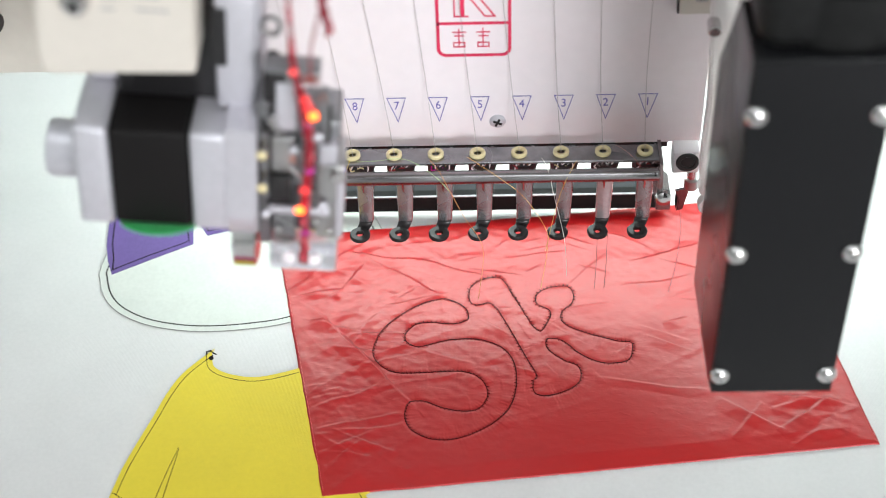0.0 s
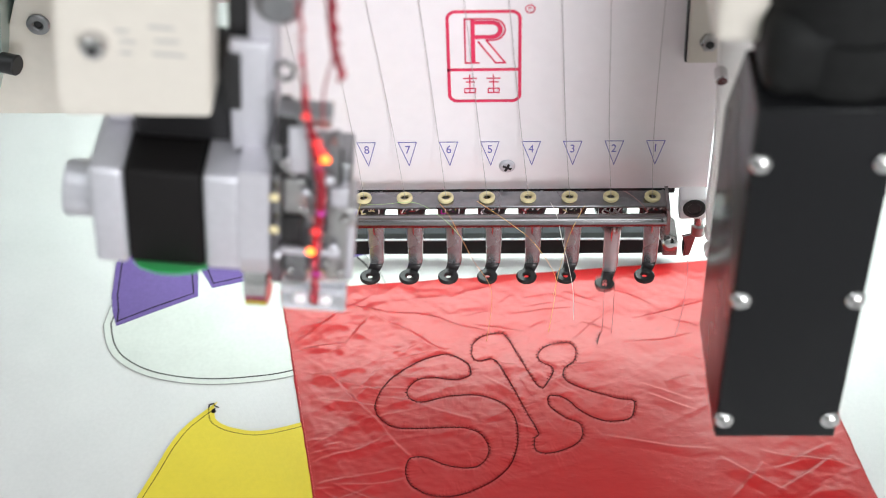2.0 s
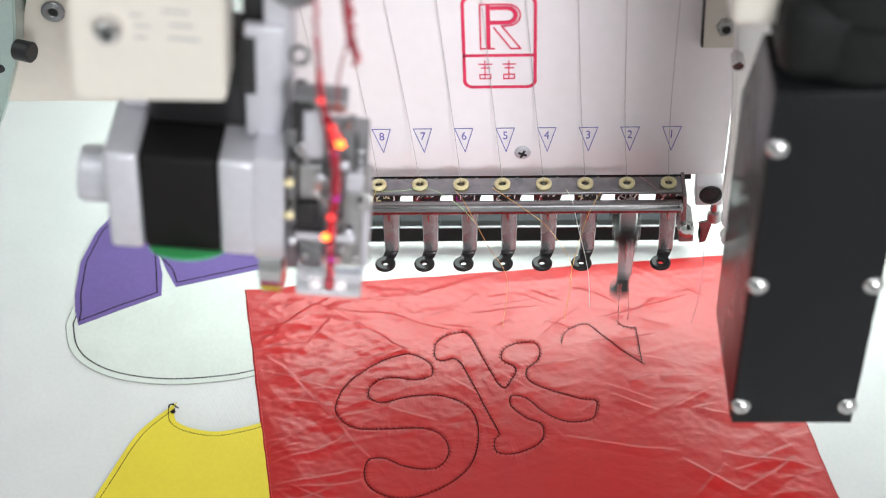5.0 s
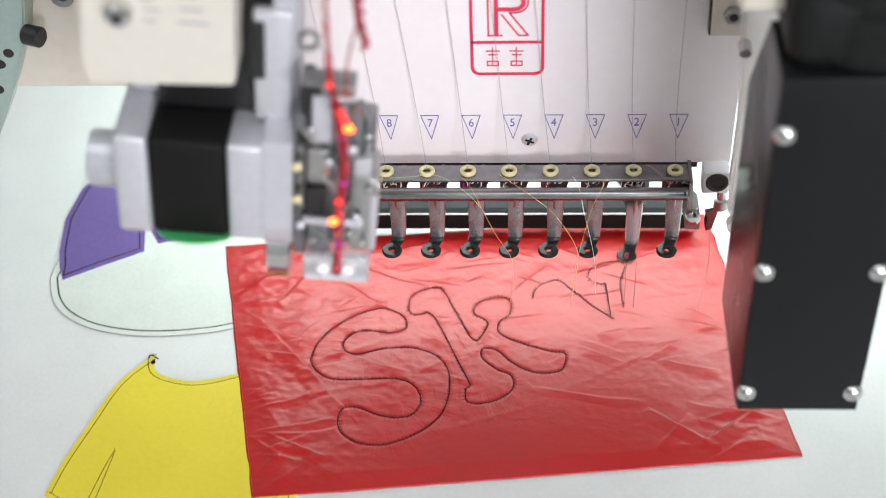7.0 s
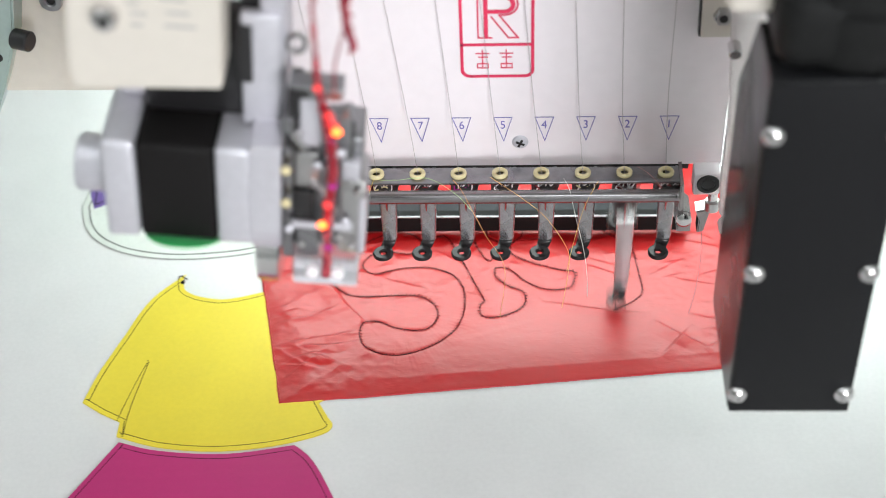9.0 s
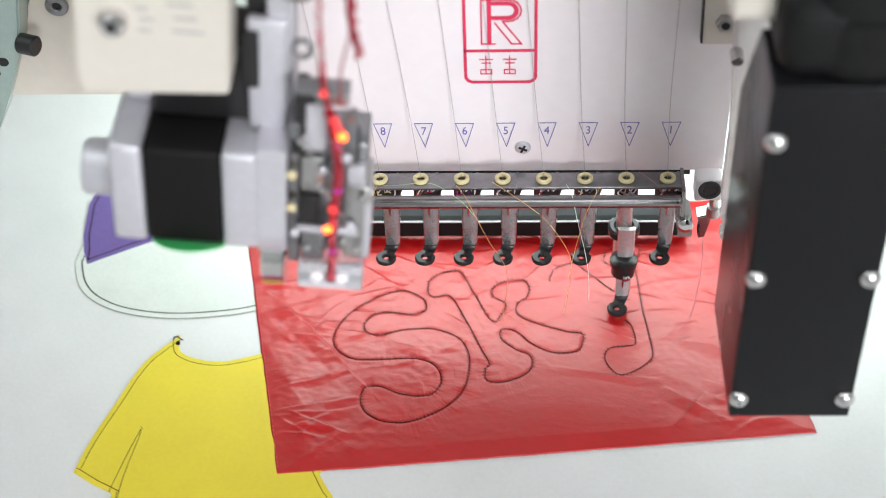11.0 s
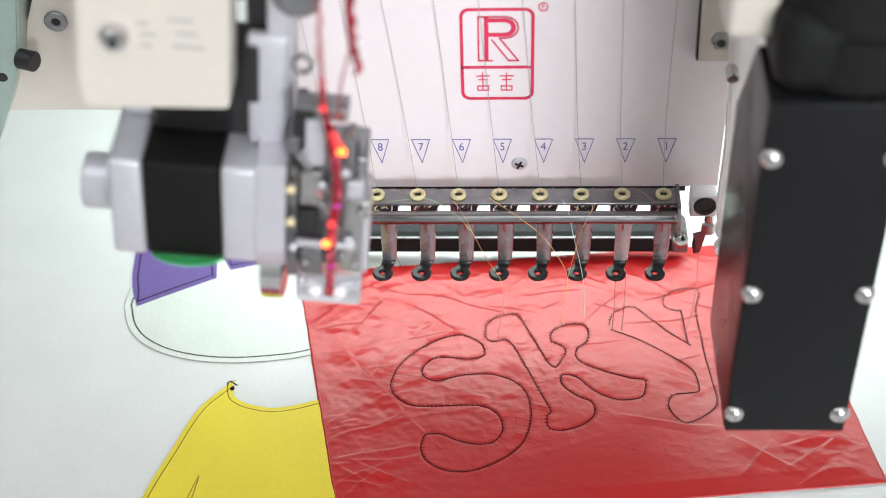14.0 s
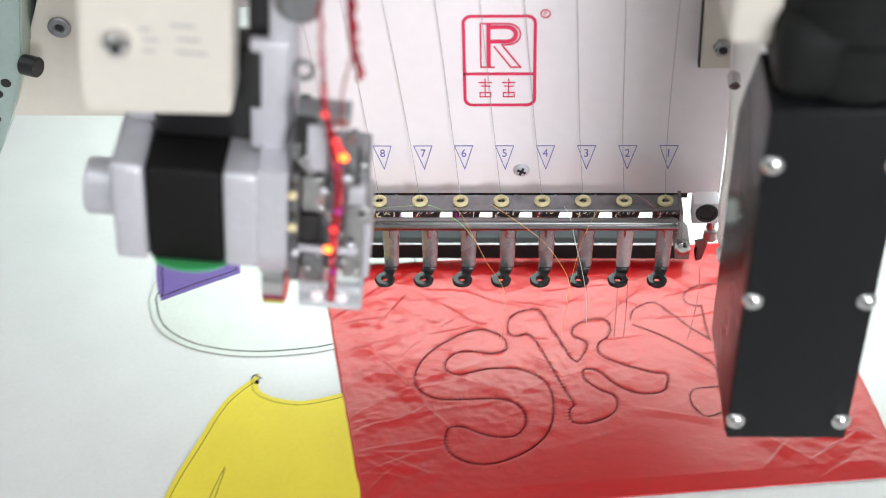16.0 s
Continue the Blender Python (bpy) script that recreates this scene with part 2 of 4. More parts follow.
def bars(lines, width, height, bm=None):
    """Flat printed strokes on an upright panel: segments (x0, z0, x1, z1) at y 0, facing -y."""
    bm = bm or bmesh.new()
    for i, (x0, z0, x1, z1) in enumerate(lines):
        level = height + (i % 7) * 0.000006
        d = Vector((x1 - x0, 0, z1 - z0))
        n = Vector((-d.z, 0, d.x)).normalized() * width / 2
        e = d.normalized() * width / 2
        a, b = Vector((x0, 0, z0)) - e, Vector((x1, 0, z1)) + e
        q = [a - n, b - n, b + n, a + n]
        f = [bm.verts.new(p + Vector((0, -level, 0))) for p in q]
        k = [bm.verts.new(p) for p in q]
        bm.faces.new(f)
        for i in range(4):
            bm.faces.new((f[i], k[i], k[(i + 1) % 4], f[(i + 1) % 4]))
    bmesh.ops.recalc_face_normals(bm, faces=bm.faces)
    return bm


def seg(points, closed=False):
    p = list(points) + ([points[0]] if closed else [])
    return [(*a, *b) for a, b in zip(p, p[1:])]


def arc(cx, cz, r, a0, a1, n=8):
    return [(cx + r * math.cos(radians(a0 + (a1 - a0) * i / n)), cz + r * math.sin(radians(a0 + (a1 - a0) * i / n))) for i in range(n + 1)]


# ---- room ----
def room():
    top = part("floor", box(-3, 3, -3.2, 2.8, -0.95, -0.85), FLOOR_PAINT)
    tagged(top, "grey painted workshop floor", "floor", kind="structure")
    for name, b in (("wall_north", (-3, 3, 2.8, 2.9, -0.85, 1.95)), ("wall_west", (-3.1, -3, -3.3, 2.9, -0.85, 1.95)), ("wall_east", (3, 3.1, -3.3, 2.9, -0.85, 1.95))):
        tagged(part(name, box(*b), WALL_PAINT), "plain off-white painted workshop wall", "wall", kind="structure")
    tagged(part("ceiling", box(-3.1, 3.1, -3.3, 2.9, 1.95, 2.05), WALL_PAINT), "plain off-white ceiling", "ceiling", kind="structure")
    bm = box(-3, 0.45, -3.3, -3.2, -0.85, 1.95)
    box(1.95, 3, -3.3, -3.2, -0.85, 1.95, bm=bm)
    box(0.45, 1.95, -3.3, -3.2, -0.85, 0.42, bm=bm)
    box(0.45, 1.95, -3.3, -3.2, 1.58, 1.95, bm=bm)
    tagged(part("wall_south", bm, WALL_PAINT), "plain off-white painted workshop wall", "wall", kind="structure")
    # made-up window out of view, only there to hold the front fill lamp
    win = tagged(new("added_window_1"), "white framed window, added around the fill lamp", "window", kind="structure")
    for b in ((0.45, 0.50, 0.42, 1.58), (1.90, 1.95, 0.42, 1.58), (0.50, 1.90, 0.42, 0.47), (0.50, 1.90, 1.53, 1.58), (1.18, 1.22, 0.47, 1.53)):
        part("window_frame", box(b[0], b[1], -3.28, -3.22, b[2], b[3], 0.004), PANEL_WHITE, win)
    for x, y in ((0.45, -1.3), (-1.0, -0.5)):
        cl = thing("ceiling_light", "flat white ceiling light panel", "ceiling light", "ceiling lights")
        part("light_frame", box(x - 0.62, x + 0.62, y - 0.32, y + 0.32, 1.925, 1.949, 0.003), PANEL_WHITE, cl)
        part("light_diffuser", box(x - 0.6, x + 0.6, y - 0.3, y + 0.3, 1.918, 1.9245), PANEL_GLOW, cl)
    table = thing("machine_table", "pale laminate embroidery machine table under the cloth", "table")
    part("tabletop", box(-1.1, 1.1, -0.62, 0.75, -0.034, -0.004, 0.003), TABLE_TOP, table)
    for x in (-1.0, 1.0):
        for y in (-0.55, 0.68):
            part("leg", box(x - 0.03, x + 0.03, y - 0.03, y + 0.03, -0.85, -0.034, 0.003), GREY_STEEL, table)


room()


# ---- the cloth and what is sewn on it ----
def crease(x, y, angle, along, across, seed, width):
    """A folded edge of elongated facets: 1 on the fold, 0 away from it."""
    c, n = math.cos(radians(angle)), math.sin(radians(angle))
    u, w = x * c + y * n, -x * n + y * c
    d = noise.voronoi(Vector((u * along, w * across, seed)))[0]
    return max(0.0, 1 - (d[1] - d[0]) / width)


FOLD_RND = random.Random(11)
# the long folds: from (x, y) to (x, y), and the height in tenths of a millimetre
FOLDS = [(-0.144, 0.004, -0.118, 0.026, 9), (-0.144, -0.002, -0.120, 0.001, 8), (-0.120, 0.001, -0.109, 0.019, 7), (-0.128, -0.015, -0.086, -0.067, 8),
         (-0.122, -0.107, -0.106, -0.089, 6), (-0.138, -0.016, -0.103, -0.028, 5), (0.020, 0.018, 0.060, 0.031, 8), (0.052, -0.069, 0.076, -0.085, 7),
         (0.076, -0.085, 0.098, -0.068, 8), (0.072, -0.064, 0.107, -0.072, 7), (0.055, -0.088, 0.068, -0.071, 6), (0.002, -0.055, 0.046, -0.063, 4),
         (-0.119, 0.026, -0.087, 0.021, 9), (-0.087, 0.021, -0.050, 0.009, 8), (-0.106, 0.021, -0.071, -0.004, 7), (-0.113, -0.027, -0.089, -0.027, 5),
         (-0.040, 0.021, -0.010, 0.026, 5), (-0.054, -0.019, -0.036, -0.031, 4), (0.014, 0.001, 0.045, 0.008, 5)]
for _ in range(95):
    fx, fy = FOLD_RND.uniform(-0.145, 0.108), FOLD_RND.uniform(-0.10, 0.05)
    fa, fl = FOLD_RND.choice((12, 20, -20, -34, 4, 40)) + FOLD_RND.uniform(-10, 10), FOLD_RND.uniform(0.008, 0.030)
    if math.hypot((fx - 0.0) / 0.075, (fy + 0.085) / 0.040) < 1:
        continue
    FOLDS.append((fx, fy, fx + fl * math.cos(radians(fa)), fy + fl * math.sin(radians(fa)), FOLD_RND.uniform(2.2, 5.5)))

S_LINE = [(-0.0592, -0.0187), (-0.0604, -0.0121), (-0.0664, -0.0068), (-0.0732, -0.0057), (-0.0852, -0.0109), (-0.0969, -0.0213),
          (-0.1024, -0.0339), (-0.1016, -0.0427), (-0.0943, -0.0497), (-0.0838, -0.0510), (-0.0631, -0.0503), (-0.0540, -0.0547),
          (-0.0507, -0.0631), (-0.0539, -0.0708), (-0.0602, -0.0731), (-0.0704, -0.0712), (-0.0794, -0.0672), (-0.0857, -0.0682),
          (-0.0872, -0.0758), (-0.0839, -0.0836), (-0.0750, -0.0886), (-0.0626, -0.0879), (-0.0501, -0.0812), (-0.0413, -0.0714),
          (-0.0379, -0.0581), (-0.0390, -0.0444), (-0.0449, -0.0356), (-0.0554, -0.0310), (-0.0686, -0.0314), (-0.0817, -0.0349),
          (-0.0876, -0.0321), (-0.0881, -0.0267), (-0.0835, -0.0216), (-0.0769, -0.0202), (-0.0662, -0.0213), (-0.0592, -0.0187)]
K_LINE = [(-0.0589, 0.0011), (-0.0543, 0.0061), (-0.0461, 0.0084), (-0.0420, 0.0049), (-0.0380, -0.0046), (-0.0277, -0.0260),
          (-0.0222, -0.0194), (-0.0215, -0.0139), (-0.0273, -0.0095), (-0.0272, -0.0035), (-0.0216, 0.0011), (-0.0135, 0.0018),
          (-0.0101, -0.0027), (-0.0112, -0.0095), (-0.0159, -0.0147), (-0.0156, -0.0213), (-0.0079, -0.0267), (0.0075, -0.0327),
          (0.0145, -0.0338), (0.0149, -0.0391), (0.0120, -0.0450), (0.0016, -0.0460), (-0.0085, -0.0408), (-0.0160, -0.0328),
          (-0.0231, -0.0313), (-0.0232, -0.0374), (-0.0164, -0.0443), (-0.0101, -0.0478), (-0.0091, -0.0546), (-0.0131, -0.0604),
          (-0.0235, -0.0647), (-0.0298, -0.0631), (-0.0304, -0.0564), (-0.0288, -0.0530), (-0.0345, -0.0391), (-0.0435, -0.0176),
          (-0.0488, -0.0083), (-0.0556, -0.0095), (-0.0588, -0.0065), (-0.0589, 0.0011)]
PITCH = 0.0019
SEWN = np.array(smooth_path(S_LINE, False, 8) + smooth_path(K_LINE, False, 8))
SEWN_AT = np.concatenate(([0.0], np.cumsum(np.hypot(*np.diff(SEWN, axis=0).T))))


def pull(x, y):
    """How the seams of the sewn letters draw the film in: a groove, a pinch at each stitch and short puckers across it."""
    if not (-0.125 < x < 0.035 and -0.108 < y < 0.028):
        return 0.0
    gap = (SEWN[:, 0] - x) ** 2 + (SEWN[:, 1] - y) ** 2
    i = int(gap.argmin())
    d, at = math.sqrt(gap[i]), float(SEWN_AT[i])
    if d > 0.018:
        return 0.0
    z = -0.00030 * math.exp(-(d / 0.0010) ** 2)
    z += 0.00007 * math.cos(2 * math.pi * at / PITCH) * math.exp(-d / 0.0022)
    fine, broad = noise.noise(Vector((at * 260, d * 40, 11))), noise.noise(Vector((at * 110, d * 30, 17)))
    return z + (0.00022 * fine * math.exp(-d / 0.004) + 0.00034 * broad * math.exp(-d / 0.006)) * min(1.0, d / 0.001)


def film_z(x, y):
    """Height of the creased red film over the cloth: long folds, facets, fine puckers and drawn-in seams."""
    wx, wy = x + 0.0018 * noise.noise(Vector((x * 45, y * 45, 7))), y + 0.0018 * noise.noise(Vector((x * 45, y * 45, 9)))
    big = noise.noise(Vector((x * 16, y * 16, 1.0)))
    rough = 0.5 + 0.5 * noise.noise(Vector((x * 15 + 4, y * 15, 2.0)))
    left = min(1.0, max(0.0, (-0.06 - x + 0.5 * (y + 0.02)) / 0.06))
    calm = min(1.0, math.hypot((x - 0.01) / 0.085, (y + 0.085) / 0.055) ** 2)
    amount = (0.36 + 0.66 * rough + 0.9 * left) * (0.15 + 0.85 * calm)
    z = 0.0012 + 0.00030 * big
    z += amount * 0.00025 * crease(wx, wy, 18, 15, 46, 1.7, 0.20)
    z += amount * 0.00018 * crease(wx, wy, -32, 14, 34, 5.3, 0.18)
    z += amount * 0.00026 * noise.noise(Vector((wx * 70, wy * 170, 5.0)))
    z += amount * 0.00016 * noise.noise(Vector((x * 260, y * 330, 3.0)))
    for x0, y0, x1, y1, h in FOLDS:
        dx, dy = x1 - x0, y1 - y0
        n = math.hypot(dx, dy)
        s = ((wx - x0) * dx + (wy - y0) * dy) / (n * n)
        if -0.1 < s < 1.1:
            d = ((wx - x0) * dy - (wy - y0) * dx) / n
            if -0.004 < d < 0.008:
                taper = max(0.0, 1 - abs(s - 0.5) * 1.7)
                wide = 0.0022 + 0.0006 * h
                z += h * 0.00011 * taper ** 0.6 * max(0.0, 1 - (d / wide if d > 0 else -d / 0.0012))
    return z + pull(x, y)


def stitches(path, z_of, pitch=PITCH, width=0.00042, nub=0.0015, rise=0.00022):
    """A tight lock-stitch seam along (x, y): one low thread for each stitch, with the knot of the lower thread across its end."""
    pts = [np.array(p) for p in path]
    bm = bmesh.new()
    left = pitch * 0.5
    for a, b in zip(pts, pts[1:]):
        d = b - a
        n = float(np.hypot(*d))
        if n < 1e-9:
            continue
        s = left
        while s < n:
            c = a + d * s / n
            ang = math.atan2(d[1], d[0])
            for bend, size, wide, up, shift in ((radians(5), pitch * 0.86, width, 0.0, 0.0), (radians(74), nub, width * 0.95, 0.00006, 0.22)):
                ux, uy = math.cos(ang + bend), math.sin(ang + bend)
                ox, oy = (c[0] + d[0] / n * pitch / 2, c[1] + d[1] / n * pitch / 2) if shift else (c[0], c[1])
                if not nub and shift:
                    continue
                rows = []
                for f, w, dz in ((-0.5, 0.45, -0.00016), (-0.25, 1.0, 0.00005), (0.25, 1.0, 0.00005), (0.5, 0.45, -0.00016)):
                    px, py = ox + ux * (f + shift) * size, oy + uy * (f + shift) * size
                    z = z_of(px, py) + rise + up + dz
                    rows.append([bm.verts.new((px - uy * w * wide / 2 * k, py + ux * w * wide / 2 * k, z - abs(k) * 0.00014)) for k in (-1, 0, 1)])
                for r0, r1 in zip(rows, rows[1:]):
                    for k in range(2):
                        bm.faces.new((r0[k], r1[k], r1[k + 1], r0[k + 1]))
            s += pitch
        left = s - n
    bmesh.ops.recalc_face_normals(bm, faces=bm.faces)
    return bm


def inset(outline, by):
    """The closed outline drawn in by a distance."""
    p = [np.array(q) for q in outline]
    area = sum(a[0] * b[1] - a[1] * b[0] for a, b in zip(p, p[1:] + p[:1]))
    sign = 1 if area > 0 else -1
    out = []
    for i in range(len(p)):
        d = p[(i + 1) % len(p)] - p[i - 1]
        d = d / (np.hypot(*d) + 1e-9)
        out.append(p[i] + sign * by * np.array((-d[1], d[0])))
    return out


cloth = part("embroidery_cloth", bmesh.new(), WHITE_CLOTH)
tagged(cloth, "white woven cloth with sewn-on coloured pieces, lying flat", "cloth")


def build_cloth():
    bm = bmesh.new()
    nx, ny = 90, 70
    grid = [[bm.verts.new((-0.95 + 1.9 * i / nx, -0.55 + 1.2 * j / ny,
                           0.00015 * noise.noise(Vector((i * 0.21, j * 0.21, 0))))) for i in range(nx + 1)] for j in range(ny + 1)]
    for j in range(ny):
        for i in range(nx):
            bm.faces.new((grid[j][i], grid[j][i + 1], grid[j + 1][i + 1], grid[j + 1][i]))
    low = bmesh.ops.extrude_face_region(bm, geom=list(bm.faces))
    bmesh.ops.translate(bm, verts=[v for v in low["geom"] if isinstance(v, bmesh.types.BMVert)], vec=(0, 0, -0.0024))
    bmesh.ops.recalc_face_normals(bm, faces=bm.faces)
    old = cloth.data
    cloth.data = mesh_of(bm, WHITE_CLOTH)
    bpy.data.meshes.remove(old)


build_cloth()


def flat(z):
    return lambda x, y: z


def sewn_pieces():
    # face: a cream oval with a double outline
    face = [(-0.2378, 0.020), (-0.2370, 0.0120), (-0.2330, 0.0005), (-0.2255, -0.0090), (-0.2125, -0.0170), (-0.1965, -0.0214),
            (-0.1800, -0.0228), (-0.1612, -0.0214), (-0.1425, -0.0175), (-0.118, -0.006), (-0.104, 0.012), (-0.100, 0.035),
            (-0.112, 0.062), (-0.14, 0.085), (-0.18, 0.092), (-0.215, 0.070), (-0.233, 0.042)]
    outline = [tuple(p) for p in smooth_path(face, True, 6)]
    ob = part("face_piece", slab(outline, 0.0001, 0.0005, bevel=0.0001), CREAM_CLOTH, cloth, "cream oval sewn-on piece")
    rim = smooth_path(face, True, 6)
    part("outline_cord", strand([(x, y, 0.0005) for x, y in rim[::3]] + [(*rim[0], 0.0005)], 0.00022, 3), CORD_THREAD, ob)
    part("stitching", stitches([*inset(outline, 0.0035), inset(outline, 0.0035)[0]], flat(0.0004), width=0.00080, nub=0.0006), BLACK_THREAD, ob)
    # hat
    hat = [(-0.2317, 0.0151), (-0.2352, 0.0245), (-0.2377, 0.0356), (-0.2396, 0.0593), (-0.2358, 0.0820), (-0.2276, 0.0991),
           (-0.2160, 0.1082), (-0.195, 0.118), (-0.165, 0.122), (-0.135, 0.113), (-0.118, 0.095), (-0.112, 0.0655),
           (-0.1314, 0.0587), (-0.160, 0.0498), (-0.1884, 0.0412), (-0.1945, 0.0520), (-0.2012, 0.0660), (-0.1965, 0.050), (-0.1946, 0.0354), (-0.214, 0.0250)]
    ob = part("hat_piece", slab(hat, 0.0002, 0.0009, bevel=0.0002), PURPLE_CLOTH, cloth, "purple felt hat-shaped piece")
    part("stitching", stitches([*inset(hat, 0.0030), inset(hat, 0.0030)[0]], flat(0.0008), width=0.00080, nub=0.0006), BLACK_THREAD, ob)
    # shirt
    left = smooth_path([(-0.1764, -0.0328), (-0.1885, -0.0466), (-0.1945, -0.0585), (-0.1994, -0.0735), (-0.2075, -0.0980), (-0.2115, -0.1160)], False, 6)
    sleeve = [(-0.2020, -0.1224), (-0.1922, -0.1275), (-0.1922, -0.1356)]
    hem = smooth_path([(-0.1917, -0.1360), (-0.1722, -0.1420), (-0.1466, -0.1441), (-0.1214, -0.1411), (-0.1010, -0.1348), (-0.0958, -0.1296), (-0.0980, -0.1250)], False, 6)
    right = [(-0.1030, -0.1160), (-0.095, -0.110), (-0.091, -0.085), (-0.100, -0.055), (-0.118, -0.036)]
    collar = smooth_path([(-0.124, -0.037), (-0.1303, -0.0408), (-0.1366, -0.0452), (-0.1540, -0.0501), (-0.1667, -0.0485), (-0.1745, -0.0445), (-0.1766, -0.0400), (-0.1773, -0.0345)], False, 6)
    shirt = [(p[0] + 0.0003, p[1] - 0.0008) for p in [*left, *sleeve, *hem, *right, *collar[:-1]]]
    ob = part("shirt_piece", slab(shirt, 0.0002, 0.0008, bevel=0.0002), YELLOW_CLOTH, cloth, "bright yellow shirt-shaped piece")
    part("stitching", stitches([*inset(shirt, 0.0025), inset(shirt, 0.0025)[0]], flat(0.0006), width=0.00080, nub=0.0006), BLACK_THREAD, ob)
    slit = smooth_path([(-0.1890, -0.1365), (-0.1885, -0.1200), (-0.1849, -0.0921), (-0.1885, -0.1040), (-0.1932, -0.1265)], False, 6)
    part("slit_stitching", stitches(slit, flat(0.0006), width=0.00080, nub=0.0006), BLACK_THREAD, ob)
    part("knot", turn([(0.0002, 0), (0.0011, 0.0004), (0.0008, 0.0012), (0.0002, 0.0015)], (-0.1768, -0.0398, 0.0006), steps=10), BLACK_THREAD, ob)
    # skirt
    waist = smooth_path([(-0.1902, -0.1398), (-0.1717, -0.1447), (-0.1412, -0.1464), (-0.1117, -0.1414)], False, 6)
    skirt = [tuple(p) for p in [*waist, *smooth_path([(-0.1100, -0.1425), (-0.1034, -0.1489), (-0.0961, -0.1613), (-0.0880, -0.180), (-0.083, -0.205)], False, 5),
                                (-0.12, -0.214), (-0.17, -0.214), (-0.222, -0.205), (-0.2075, -0.172)]]
    ob = part("skirt_piece", slab(skirt, 0.0002, 0.0008, bevel=0.0002), MAGENTA_CLOTH, cloth, "magenta skirt-shaped piece")
    part("stitching", stitches([*inset(skirt, 0.0027), inset(skirt, 0.0027)[0]], flat(0.0006), width=0.00080, nub=0.0006), BLACK_THREAD, ob)


sewn_pieces()

FILM_CORNERS = ((-0.1541, 0.0388), (0.0873, 0.0623), (0.1163, -0.0930), (-0.1211, -0.1178))


def red_film():
    nx, ny = 560, 380
    tl, tr, br, bl = [np.array(c) for c in FILM_CORNERS]
    points, faces = [], []
    for j in range(ny + 1):
        v = j / ny
        for i in range(nx + 1):
            u = i / nx
            p = (1 - v) * ((1 - u) * tl + u * tr) + v * ((1 - u) * bl + u * br)
            edge = min(u, 1 - u, v, 1 - v)
            wob = 0.0007 * noise.noise(Vector((u * 14, v * 14, 4))) * max(0.0, 1 - edge * 60)
            z = film_z(p[0], p[1]) * min(1, 0.30 + edge * 12) + 0.0006
            points.append((p[0] + wob, p[1] + wob, z if edge > 1e-6 else 0.0004))
    for j in range(ny):
        for i in range(nx):
            a = j * (nx + 1) + i
            faces.append((a, a + nx + 1, a + nx + 2, a + 1))
    me = bpy.data.meshes.new("mesh")
    me.from_pydata(points, [], faces)
    me.materials.append(RED_FILM)
    me.shade_smooth()
    ob = new("red_film", me)
    ob.parent = cloth
    return tagged(ob, "crumpled glossy red plastic film")


film = red_film()


def on_film(x, y):
    return film_z(x, y) + 0.0007


def letters():
    part("letter_s_stitching", stitches(smooth_path(S_LINE, False, 6), on_film), BLACK_THREAD, film, "black stitched outline of the letter S")
    part("letter_k_stitching", stitches(smooth_path(K_LINE, False, 6), on_film), BLACK_THREAD, film, "black stitched outline of the letter k")


letters()


def film_edges():
    """The torn row of needle holes along the film's edges, as pale raised specks."""
    tl, tr, br, bl = [np.array(c) for c in FILM_CORNERS]
    for a, b, into in ((tl, bl, (0.0011, 0)), (tr, br, (-0.0011, 0))):
        run = [a + (b - a) * t + np.array(into) for t in (0.01, 0.5, 0.99)]
        part("edge_holes", stitches(run, lambda x, y: 0.0016, pitch=0.0030, width=0.00026, nub=0.0), FILM_EDGE, film, "row of pale needle holes at the film's edge")


film_edges()

# the seam of the letter y as the needle sews it: seconds, and the needle's place on the cloth
SEAM = [(1.6, 0.0, 0.0006), (2.0, 0.0026, 0.0086), (2.5, 0.0118, 0.0137), (3.0, 0.0187, 0.0070), (3.5, 0.0278, -0.0031), (3.95, 0.0370, -0.0114),
        (4.6, 0.0354, 0.0105), (4.85, 0.0293, 0.0125), (5.0, 0.0271, 0.0164), (5.25, 0.0295, 0.0223), (5.6, 0.0372, 0.0262),
        (6.0, 0.0447, 0.0239), (6.5, 0.0422, 0.0112), (7.0, 0.0431, -0.0045), (7.5, 0.0441, -0.0198), (8.0, 0.0460, -0.0357),
        (8.5, 0.0462, -0.0501), (9.0, 0.0336, -0.0599), (9.25, 0.0278, -0.0569), (9.55, 0.0248, -0.0494), (9.8, 0.0275, -0.0436),
        (10.05, 0.0341, -0.0425), (10.25, 0.0394, -0.0408), (10.55, 0.0389, -0.0320), (10.8, 0.0355, -0.0256), (11.5, 0.0164, -0.0100),
        (12.0, 0.0006, -0.0016)]
SHARP = {5, 6}
RUNS = []


def seam_runs():
    """One run of stitches for each stretch of the seam; each rises through the film when it is sewn."""
    p = [np.array(s[1:]) for s in SEAM]
    for i in range(len(p) - 1):
        a = p[i] if i in SHARP or i == 0 else p[i - 1]
        d = p[i + 1] if i + 1 in SHARP or i + 2 >= len(p) else p[i + 2]
        path = smooth_path([a, p[i], p[i + 1], d], False, 8)[8:17]
        run = part("seam_run", stitches(path, on_film), BLACK_THREAD, film)
        RUNS.append((run, SEAM[i][0], SEAM[i + 1][0]))


seam_runs()


# ---- the machine head ----
def needle_x(k):
    return -(k - 2) * 0.018


